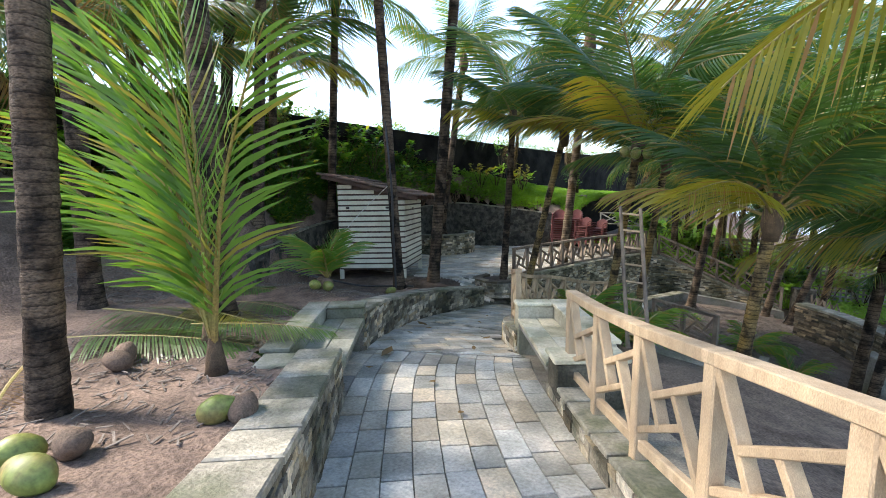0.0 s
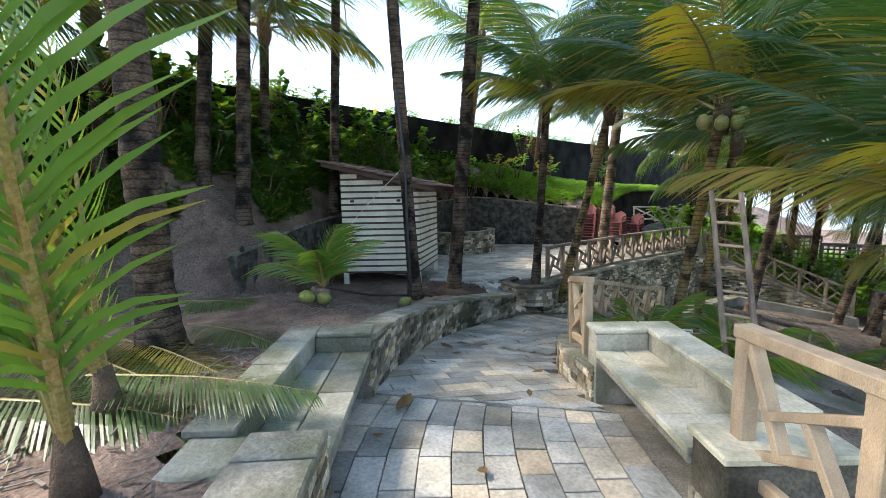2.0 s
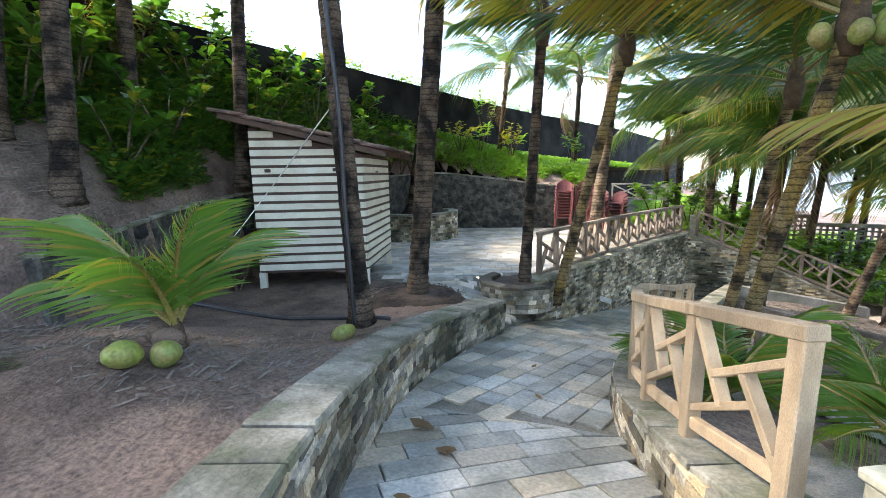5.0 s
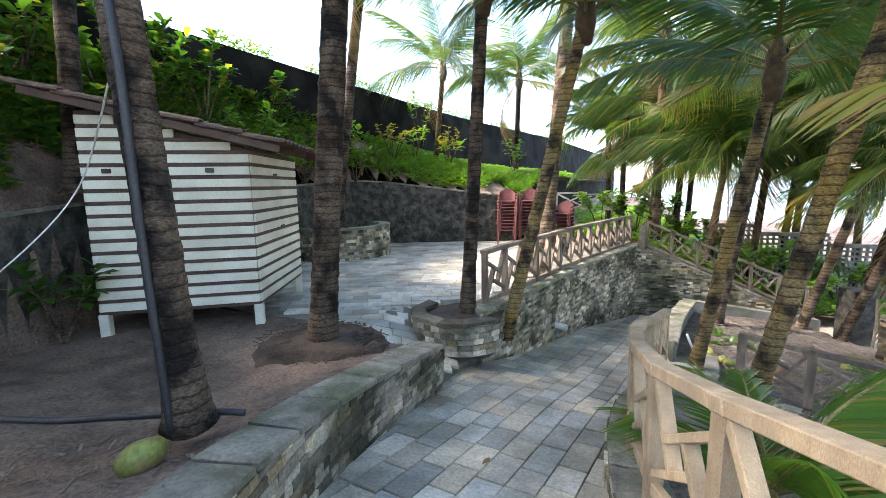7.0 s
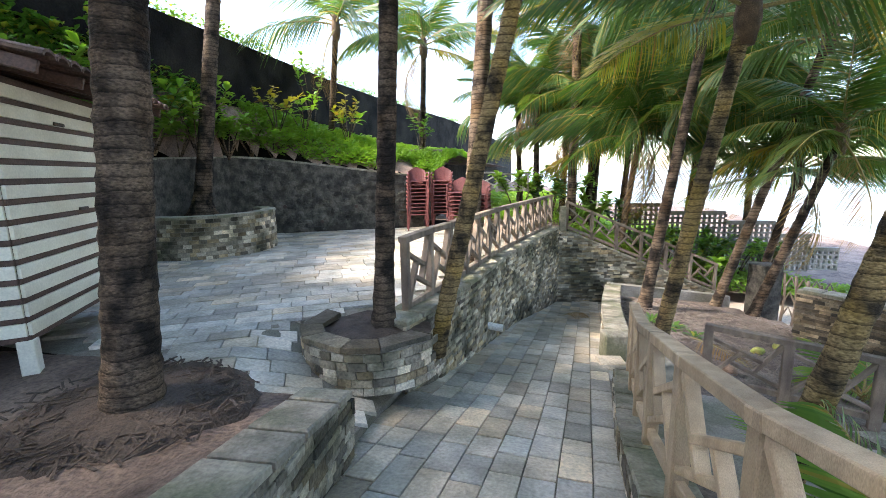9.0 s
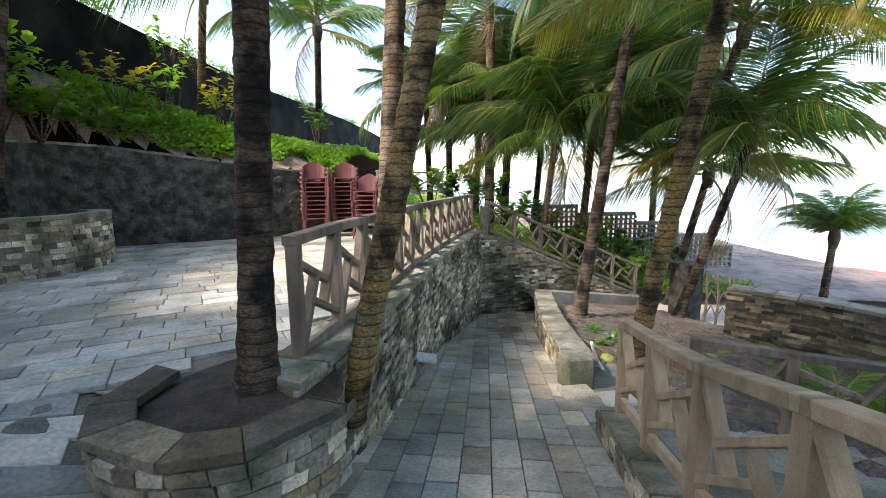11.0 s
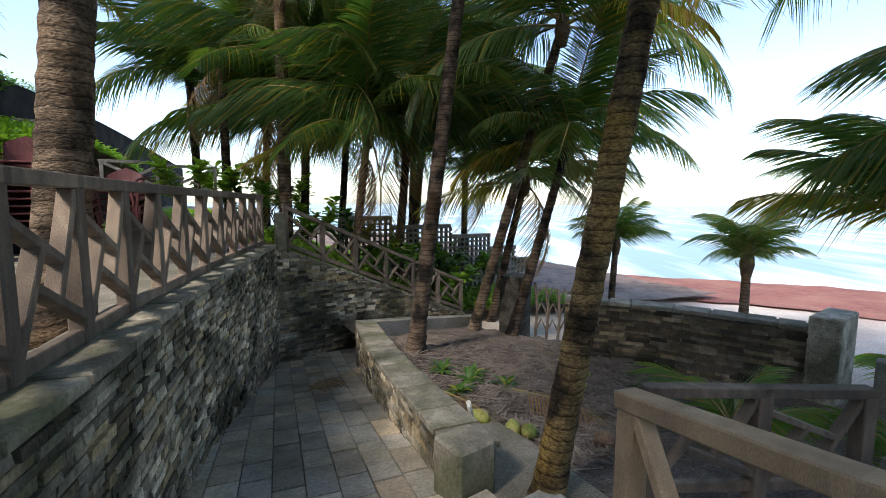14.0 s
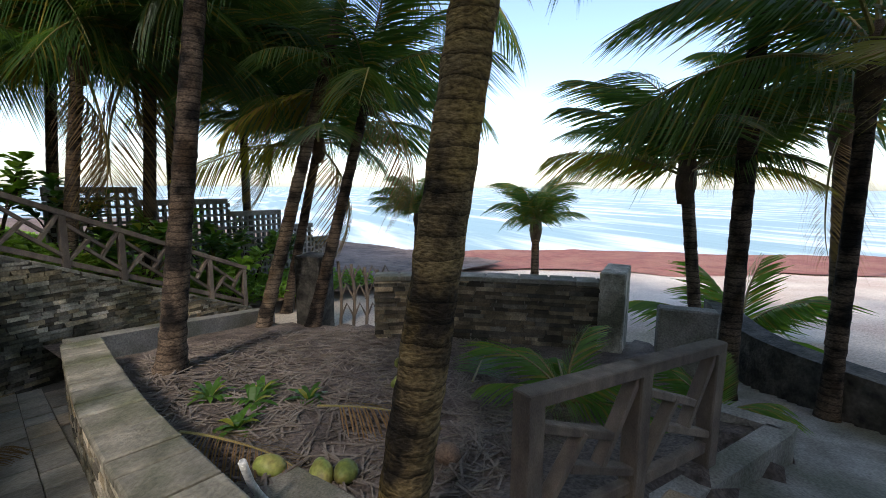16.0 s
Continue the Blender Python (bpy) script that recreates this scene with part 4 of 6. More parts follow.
palm((5.45, 18.6, -2.3), (6.6, 18.35, 1.65), 0.115, 0.08, 24, 0.9, True, 11)
palm((6.28, 20.5, -2.6), (6.7, 19.8, 0.9), 0.11, 0.08, 24, 0.9, True, 12)
palm((1.75, 21.3, -0.5), (1.75, 21.2, 5.6), 0.13, 0.11, 24, 1.0, False, 13)
palm((0.75, 22.5, -0.4), (0.74, 22.6, 3.3), 0.10, 0.08, 18, 0.8, True, 14)
palm((3.1, 21.2, -1.2), (3.45, 21.1, 1.9), 0.10, 0.08, 24, 1.05, False, 15)
# yellow fronds here are green ones coloured as if sunlit
palm((4.7, 9.97, -0.8), (4.95, 9.6, 1.6), 0.095, 0.085, 18, 0.95, "moss", 17, yellow=4, dry=0, low=0.5)
palm((1.36, 2.2, 0.5), extend((1.36, 2.17, 0.59), (1.37, 2.33, 3.17), 7.0), 0.108, 0.095, 16, 1.1, True, 18, flare=1.25)
palm((-0.4, 4.15, 0.5), (-0.55, 4.2, 6.4), 0.15, 0.12, 16, 1.1, True, 19)
palm((-4.3, 6.9, left_z(-4.3, 6.9) - 0.1), (-4.15, 7.3, 7.0), 0.13, 0.11, 15, 1.1, True, 20)
palm((-5.2, 6.6, left_z(-5.2, 6.6) - 0.1), (-5.0, 7.1, 7.2), 0.14, 0.11, 15, 1.1, True, 21)
palm((-5.3, 9.75, left_z(-5.6, 9.75) - 0.1), (-4.9, 9.9, 7.4), 0.12, 0.10, 15, 1.1, True, 22)
palm((-2.6, 3.4, left_z(-2.6, 3.4) - 0.1), (-2.6, 3.5, 6.6), 0.14, 0.12, 15, 1.1, True, 23)
palm((-5.8, 2.6, left_z(-5.8, 2.6) - 0.1), (-5.7, 2.8, 4.7), 0.12, 0.10, 20, 1.1, True, 54)
palm((-6.3, 5.3, left_z(-6.3, 5.3) - 0.1), (-6.1, 5.4, 5.0), 0.12, 0.10, 20, 1.1, True, 55)
palm((-6.2, 8.5, left_z(-6.2, 8.5) - 0.1), (-6.0, 8.6, 5.6), 0.12, 0.10, 18, 1.1, True, 56)
# grove behind the sloping wall
palm((4.3, 21.6, -1.7), (4.5, 21.3, 2.3), 0.11, 0.09, 26, 1.2, True, 41)
palm((5.3, 23.0, -2.0), (5.6, 22.6, 3.4), 0.11, 0.09, 26, 1.25, True, 42)
palm((2.4, 22.9, -0.9), (2.5, 22.6, 3.2), 0.11, 0.09, 26, 1.25, True, 43)
palm((7.4, 23.6, -2.4), (7.2, 23.2, 2.3), 0.11, 0.09, 24, 1.15, True, 44)
palm((3.7, 24.5, -1.3), (3.9, 24.2, 2.4), 0.11, 0.09, 22, 1.1, True, 45)
palm((0.2, 25.0, -0.2), (0.1, 24.6, 3.6), 0.11, 0.09, 20, 0.85, True, 46)
palm((-3.2, 23.5, 1.6), (-3.0, 23.2, 5.2), 0.11, 0.09, 18, 1.0, True, 47)
palm((-5.4, 20.8, 2.0), (-4.9, 20.5, 5.2), 0.10, 0.08, 16, 0.9, True, 48)
# six yellow fronds: sunlight on the crown, given as leaf colour
palm((7.0, 6.2, -0.7), (6.9, 6.0, 3.4), 0.14, 0.12, 22, 1.15, True, 49, yellow=6, dry=0, low=0.1, label="tall coconut palm below the railing")
palm((1.7, 24.4, -0.6), (1.8, 24.2, 2.4), 0.11, 0.09, 24, 1.25, True, 51)
palm((3.0, 26.0, -1.0), (3.2, 25.8, 4.4), 0.11, 0.09, 24, 1.35, True, 52)
palm((6.2, 25.0, -2.1), (6.3, 24.8, 5.2), 0.12, 0.09, 22, 1.2, True, 53)
# palms towards the beach
palm((9.8, 16.6, -2.75), (9.92, 16.67, -0.72), 0.095, 0.08, 26, 0.42, False, 24, dry=0, yellow=0, low=0.7, meshes=FROND_BEACH)
palm((10.4, 20.4, -2.75), (10.55, 20.43, -0.7), 0.10, 0.08, 26, 0.5, False, 25, dry=0, yellow=0, low=0.65, meshes=FROND_BEACH)
palm((7.8, 13.3, -2.4), (7.4, 13.6, 0.25), 0.085, 0.075, 24, 0.68, False, 26, dry=0, yellow=2, low=0.35, meshes=FROND_BEACH)
palm((6.4, 12.96, -2.25), extend((6.4, 12.96, -2.2), (6.88, 13.0, 3.0), 3.9), 0.10, 0.085, 16, 1.05, True, 27)
palm((6.5, 12.12, -2.25), (6.9, 12.08, 1.15), 0.088, 0.075, 18, 0.95, True, 28, dry=0, low=0.1)
palm((10.3, 11.6, -2.5), (9.0, 12.0, 0.9), 0.11, 0.09, 18, 0.9, False, 29, meshes=FROND_BEACH)


# ---- beach walls ----
BW = Line([(5.6, 17.3), (6.4, 16.4), (7.25, 14.5)], 0.2, False)
wall_beach = wall_along("wall_beach", BW, 0, BW.length, 0.3, lambda p: -2.8, lambda p: -1.22, M["grout"], label="low beach wall of dark stacked stone strips", category="wall", kind="structure")

# ---- paving, cladding and coping, stone by stone ----
def stone_mesh(seed, wob=0.06):
    r = random.Random(seed)
    bm = bmesh.new()
    block(bm, (1, 1, 1))
    for v in bm.verts:
        v.co += Vector((r.uniform(-wob, wob), r.uniform(-wob, wob), r.uniform(-wob, wob) * 0.6))
    return bm


STONES = {}
for kind_name, mat_name, wob in (("brick", "split", 0.07), ("dark_brick", "split_dark", 0.08)):
    STONES[kind_name] = [mesh_of(kind_name, stone_mesh(100 + i, wob), M[mat_name]) for i in range(6)]


def slab_mesh(name, corners, z_of, thick, mat, bev=0.004):
    """A flat stone with eased edges from its corners in plan."""
    c = sum(corners, Vector((0, 0, 0))) / len(corners)
    bm = bmesh.new()
    low = [bm.verts.new((p.x, p.y, z_of(p) - thick)) for p in corners]
    mid = [bm.verts.new((p.x, p.y, z_of(p) - bev)) for p in corners]
    top = []
    for p in corners:
        q = p + (c - p).normalized() * bev * 1.6
        top.append(bm.verts.new((q.x, q.y, z_of(p))))
    n = len(corners)
    for i in range(n):
        j = (i + 1) % n
        bm.faces.new((low[i], low[j], mid[j], mid[i]))
        bm.faces.new((mid[i], mid[j], top[j], top[i]))
    bm.faces.new(top)
    bmesh.ops.recalc_face_normals(bm, faces=bm.faces)
    return bm


def on_ramp(x, y):
    right = RIGHT.near(x, y)[2] > 0
    if y < 10.6:
        return LEFT.near(x, y)[2] < 0.02 and right
    if y < 12.0:
        return x > -0.72 and right
    if TERRACE.near(x, y)[2] > 0.02:
        return False
    if y < 13.05:
        return right
    if y < 14.1:
        return x < 1.75
    return MID.near(x, y)[2] > 0 and y < 19.4


def inside(poly, x, y):
    hit = False
    j = len(poly) - 1
    for i in range(len(poly)):
        (xi, yi), (xj, yj) = poly[i], poly[j]
        if (yi > y) != (yj > y) and x < (xj - xi) * (y - yi) / (yj - yi) + xi:
            hit = not hit
        j = i
    return hit


class Slabs:
    """Lays slabs as objects up to a limit and joins the rest."""

    def __init__(self, floor, name, near_mat, far_mat, limit):
        self.floor, self.name, self.near, self.far, self.limit, self.items = floor, name, near_mat, far_mat, limit, []

    def add(self, corners, z_of, thick=0.035):
        self.items.append((corners, z_of, thick))

    def lay(self, key):
        self.items.sort(key=lambda it: key(it[0][0]))
        rest = bmesh.new()
        for i, (c, z, th) in enumerate(self.items):
            bm = slab_mesh(self.name, c, z, th, None)
            if i < self.limit:
                part(self.name, bm, self.near, self.floor)
            else:
                me = bpy.data.meshes.new("tmp")
                bm.to_mesh(me)
                bm.free()
                rest.from_mesh(me)
                bpy.data.meshes.remove(me)
        if len(self.items) > self.limit:
            ob = part(self.name + "_field", rest, self.far, self.floor)
            tagged(ob, kind="stuff")
        else:
            rest.free()


ramp_slabs = Slabs(ramp, "slab", M["paving"], M["paving_far"], 320)
S0 = CENTRE.near(5.6, 0.8)[1]
S_BEND0 = CENTRE.near(1.45, 5.72)[1]
S_BEND1 = CENTRE.near(0.68, 7.9)[1]
GAP = 0.004


def ramp_point(s, l, line=CENTRE):
    p, d, nl = line.axes(s)
    return Vector((p.x + nl.x * l, p.y + nl.y * l, 0))


def ramp_rows(s0, s1, w, length, line, first):
    l = -2.1
    while l < 2.1:
        s = s0 - R.uniform(0, length)
        while s < s1:
            ll = length * R.uniform(0.75, 1.3)
            a, b = max(s, s0), min(s + ll, s1)
            if b - a > 0.07:
                cc = ramp_point((a + b) / 2, l + w / 2, line)
                along_s = CENTRE.near(cc.x, cc.y)[1]
                if on_ramp(cc.x, cc.y) and (first or along_s > S_BEND1 + 0.1):
                    tilt = R.uniform(-0.003, 0.004)
                    e = GAP + 0.003
                    ramp_slabs.add([ramp_point(a + e, l + GAP, line), ramp_point(b - e, l + GAP, line), ramp_point(b - e, l + w - GAP, line), ramp_point(a + e, l + w - GAP, line)],
                                   lambda p, t=tilt: floor_z(p.x, p.y) + 0.002 + t)
            s += ll
        l += w


STRAIGHT = Line([(0.12, 7.4), (1.75, 19.7)], 0.1, False)
ramp_rows(S0, S_BEND0, 0.216, 0.40, CENTRE, True)
ramp_rows(0.0, STRAIGHT.length, 0.215, 0.37, STRAIGHT, False)
# the bend: slabs laid aslant
ca, sa = math.cos(radians(34)), math.sin(radians(34))
u = -4.0
while u < 4.0:
    v = -4.0 + R.uniform(0, 0.3)
    while v < 4.0:
        ll = R.uniform(0.3, 0.5)
        corners = []
        ok = True
        for du, dv in ((GAP, GAP), (0.2 - GAP, GAP), (0.2 - GAP, ll - GAP), (GAP, ll - GAP)):
            s = (u + du) * ca - (v + dv) * sa + (S_BEND0 + S_BEND1) / 2
            l = (u + du) * sa + (v + dv) * ca
            s = min(max(s, S_BEND0 + 0.005), S_BEND1 - 0.005)
            corners.append(ramp_point(s, l))
        area = abs(sum(corners[i].x * corners[(i + 1) % 4].y - corners[(i + 1) % 4].x * corners[i].y for i in range(4))) / 2
        cc = sum(corners, Vector()) / 4
        if area > 0.004 and on_ramp(cc.x, cc.y):
            tilt = R.uniform(-0.003, 0.006)
            ramp_slabs.add(corners, lambda p, t=tilt: floor_z(p.x, p.y) + 0.012 + t)
        v += ll
    u += 0.2
ramp_slabs.lay(lambda p: abs(p.y - 7.5) if p.y > 0 else 99)

# entry between the ramp and the terrace, rising gently


def entry_z(x, y):
    k = min(max((-0.70 - x) / 1.3, 0), 1)
    return lerp(min(floor_z(0.3, y) + 0.10, TERRACE_Z), TERRACE_Z, k ** 0.8)


bm = bmesh.new()
rows = []
for i in range(13):
    x = lerp(-0.70, -2.3, i / 12)
    rows.append([bm.verts.new((x, y, entry_z(x, y) - 0.012)) for y in (lerp(10.68, 12.0 if i < 3 else 12.2, j / 8) for j in range(9))])
for a, b in zip(rows[:-1], rows[1:]):
    for j in range(8):
        bm.faces.new((a[j], a[j + 1], b[j + 1], b[j]))
foot = [bm.verts.new((v.co.x + 0.01, v.co.y, v.co.z - 0.5)) for v in rows[0]]
for j in range(8):
    bm.faces.new((rows[0][j], rows[0][j + 1], foot[j + 1], foot[j]))
bmesh.ops.recalc_face_normals(bm, faces=bm.faces)
entry = tagged(part("entry_floor", bm, M["grout"]), label="sloping paved entry from the ramp to the terrace", category="paving", kind="structure")

terr_slabs = Slabs(terrace, "paving_stone", M["paving"], M["paving_far"], 300)
ENTRY_BOX = [(-0.72, 10.7), (-0.72, 11.9), (-2.25, 12.15), (-2.25, 10.7)]
BED_C, BED_R = Vector((-0.98, 12.0, 0)), 0.66
ang = radians(-62)
ca, sa = math.cos(ang), math.sin(ang)
u = -14.0
while u < 14:
    v = -14 + R.uniform(0, 0.4)
    while v < 14:
        ll = R.uniform(0.26, 0.5)
        cs = []
        for du, dv in ((GAP, GAP), (0.21 - GAP, GAP), (0.21 - GAP, ll - GAP), (GAP, ll - GAP)):
            a, b = u + du, v + dv
            cs.append(Vector((-3 + a * ca - b * sa, 15 + a * sa + b * ca, 0)))
        c = sum(cs, Vector()) / 4
        if (inside(poly, c.x, c.y) or inside(ENTRY_BOX, c.x, c.y)) and TERRACE.near(c.x, c.y)[0] > 0.3 and (c - BED_C).length > BED_R + 0.1 and (c - Vector((-1.89, 10.18, 0))).length > 0.75 \
                and (c.y > 11.3 or c.x > -2.6) and FOOT.near(c.x, c.y)[2] < 0:
            t = R.uniform(-0.003, 0.006)
            if inside(ENTRY_BOX, c.x, c.y):
                terr_slabs.add(cs, lambda p, t=t: entry_z(p.x, p.y) + 0.01 + t)
            elif c.y > 10.9 and c.x < -0.7:
                terr_slabs.add(cs, lambda p, t=t: TERRACE_Z + 0.012 + t)
        v += ll
    u += 0.21
terr_slabs.lay(lambda p: (p - Vector((-0.5, 11.5, 0))).length)


def clad(wall, line, s0, s1, off, out, z0, z1, row, lo, hi, limit, seed, proud=0.03, pool="brick"):
    """Courses of split stone on a face: off is the face's distance to the left of the line, out 1 faces left, -1 right."""
    r = random.Random(seed)
    far = []
    n = 0
    zlow = min(z0(line.at(lerp(s0, s1, i / 12))) for i in range(13))
    ztop = max(z1(line.at(lerp(s0, s1, i / 12))) for i in range(13))
    z = zlow
    while z < ztop:
        h = row * r.uniform(0.8, 1.2)
        s = s0 - r.uniform(0, hi)
        while s < s1:
            ll = r.uniform(lo, hi)
            a, b = max(s, s0), min(s + ll, s1)
            s += ll
            if b - a < 0.03:
                continue
            p, d, nl = line.axes((a + b) / 2)
            zt = min(z + h, z1(p))
            zb = max(z, z0(p))
            if zt - zb < 0.012:
                continue
            dep = r.uniform(0.012, proud)
            m = Matrix((d, nl * out, Vector((0, 0, 1)))).transposed().to_4x4()
            q = p + nl * (off + out * dep / 2)
            m.translation = (q.x, q.y, (zt + zb) / 2)
            m = m @ Matrix.Diagonal((b - a - 0.006, dep + 0.02, zt - zb - 0.005, 1))
            if n < limit:
                ob = new("brick", r.choice(STONES[pool]))
                ob.parent = wall
                ob.matrix_local = m
            else:
                far.append(m)
            n += 1
        z += h
    if far:
        verts, faces = [], []
        base = [Vector(c) for c in ((-.5, -.5, -.5), (.5, -.5, -.5), (.5, .5, -.5), (-.5, .5, -.5), (-.5, -.5, .5), (.5, -.5, .5), (.5, .5, .5), (-.5, .5, .5))]
        for m in far:
            k = len(verts)
            verts += [tuple(m @ (c + Vector((r.uniform(-.06, .06), r.uniform(-.06, .06), r.uniform(-.05, .05))))) for c in base]
            faces += [tuple(k + i for i in f) for f in ((0, 3, 2, 1), (4, 5, 6, 7), (0, 1, 5, 4), (1, 2, 6, 5), (2, 3, 7, 6), (3, 0, 4, 7))]
        me = bpy.data.meshes.new("stone_courses")
        me.from_pydata(verts, [], faces)
        me.materials.append(M["split_far"])
        ob = new("stone_courses", me)
        ob.parent = wall
        tagged(ob, kind="stuff")


def cope(wall, line, s0, s1, off0, off1, z, lo, hi, thick, seed):
    """Coping stones along the top of a wall."""
    r = random.Random(seed)
    s = s0
    while s < s1 - 0.02:
        ll = min(r.uniform(lo, hi), s1 - s)
        p0, d, nl = line.axes(s + 0.01)
        p1, d1, nl1 = line.axes(s + ll - 0.01)
        cs = [p0 + nl * off0 + d * 0.004, p1 + nl1 * off0 - d1 * 0.004, p1 + nl1 * off1 - d1 * 0.004, p0 + nl * off1 + d * 0.004]
        cs = [Vector((c.x, c.y, 0)) for c in cs]
        za, zb = z(p0), z(p1)
        t = r.uniform(-0.004, 0.006)
        mid = (p0 + p1) / 2
        bm = slab_mesh("coping_stone", cs, lambda p: lerp(za, zb, min(max((Vector((p.x, p.y)) - p0.to_2d()).dot(d.to_2d()) / ll, 0), 1)) + t, thick, None, 0.01)
        part("coping_stone", bm, M["coping"], wall)
        s += ll


clad(wall_left_a, LEFT, 2.0, s_b0, 0, -1, lambda p: fz(p) - 0.05, lambda p: LTOP(p) - 0.05, 0.062, 0.07, 0.17, 300, 1)
clad(wall_left_b, LEFT, s_b1, LEFT.length, 0, -1, lambda p: fz(p) - 0.05, lambda p: LTOP(p) - 0.05, 0.062, 0.08, 0.2, 320, 2)
clad(wall_terrace, TERRACE, 0, TERRACE.length, 0, -1, lambda p: fz(p) - 0.08, lambda p: -0.34, 0.052, 0.08, 0.22, 320, 3, 0.04)
clad(wall_back, BACK, 0, BACK.length, 0, -1, lambda p: -2.35, lambda p: BACK_TOP(p) - 0.05, 0.05, 0.1, 0.26, 200, 4, 0.04)
clad(wall_mid, MID, 0, MID.length, 0, 1, lambda p: fz(p) - 0.1, lambda p: MTOP(p) - 0.05, 0.055, 0.1, 0.22, 250, 5)
clad(kerb_a, RIGHT, 2.5, s_r0, 0, 1, lambda p: fz(p) - 0.05, lambda p: RTOP(p) - 0.04, 0.08, 0.1, 0.24, 120, 6)
clad(kerb_b, RIGHT, s_r1, RIGHT.length, 0, 1, lambda p: fz(p) - 0.05, lambda p: RTOP(p) - 0.04, 0.08, 0.1, 0.24, 160, 7)
clad(wall_beach, BW, 0, BW.length, 0, -1, lambda p: -2.3, lambda p: -1.27, 0.06, 0.15, 0.42, 300, 8, 0.05, "dark_brick")
cope(wall_left_a, LEFT, 1.0, s_b0, -0.03, 0.36, LTOP, 0.35, 0.6, 0.05, 1)
cope(wall_left_b, LEFT, s_b1 + 0.16, LEFT.length, -0.03, 0.32, LTOP, 0.3, 0.55, 0.05, 2)
cope(wall_terrace, TERRACE, 0, TERRACE.length, -0.04, 0.36, lambda p: -0.29, 0.25, 0.5, 0.05, 3)
cope(wall_back, BACK, 0.2, BACK.length, -0.03, 0.36, BACK_TOP, 0.25, 0.5, 0.05, 4)
cope(wall_mid, MID, 0, MID.length, 0.04, -0.30, MTOP, 0.2, 0.4, 0.05, 5)
cope(kerb_a, RIGHT, 1.5, s_r0, 0.02, -0.31, RTOP, 0.3, 0.6, 0.04, 6)
cope(kerb_b, RIGHT, s_r1, RIGHT.length, 0.02, -0.30, RTOP, 0.3, 0.6, 0.04, 7)
cope(wall_beach, BW, 0, BW.length, -0.04, 0.33, lambda p: -1.2, 0.3, 0.6, 0.06, 8)
cope(wall_tback, TBACK, 0, TBACK.length, 0.02, -0.47, lambda p: interp([(-9.5, 1.75), (-6, 1.5), (-2.2, 0.95)], p.x) + 0.05, 0.5, 0.9, 0.05, 9)

# rubble facing of the terrace's back wall
rr = random.Random(77)
for i in range(230):
    s = rr.uniform(0.3, TBACK.length - 0.4)
    p, d, nl = TBACK.axes(s)
    ztop = interp([(-9.5, 1.75), (-6, 1.5), (-2.2, 0.95)], p.x)
    z = rr.uniform(-0.38, ztop - 0.15)
    bm = bmesh.new()
    w, h = rr.uniform(0.12, 0.34), rr.uniform(0.1, 0.24)
    bmesh.ops.create_icosphere(bm, subdivisions=1, radius=0.5)
    for vtx in bm.verts:
        vtx.co *= rr.uniform(0.85, 1.15)
    m = Matrix((d, nl, Vector((0, 0, 1)))).transposed().to_4x4()
    m.translation = (p.x, p.y, z)
    bm.transform(m @ Matrix.Diagonal((w, 0.07, h, 1)))
    part("stone", bm, M["rubble"], wall_tback)
for s, z in ((1.2, -0.1), (2.4, 0.25), (3.3, -0.12), (4.2, 0.3), (5.2, -0.05), (6.4, 0.35)):
    p, d, nl = TBACK.axes(s)
    bm = bmesh.new()
    tube(bm, [p + Vector((0, 0, z)) - nl * 0.05, p + Vector((0, 0, z)) + nl * 0.06], 0.05, 12)
    part("drain_pipe", bm, M["metal"], wall_tback, "rusty drain pipe stub")

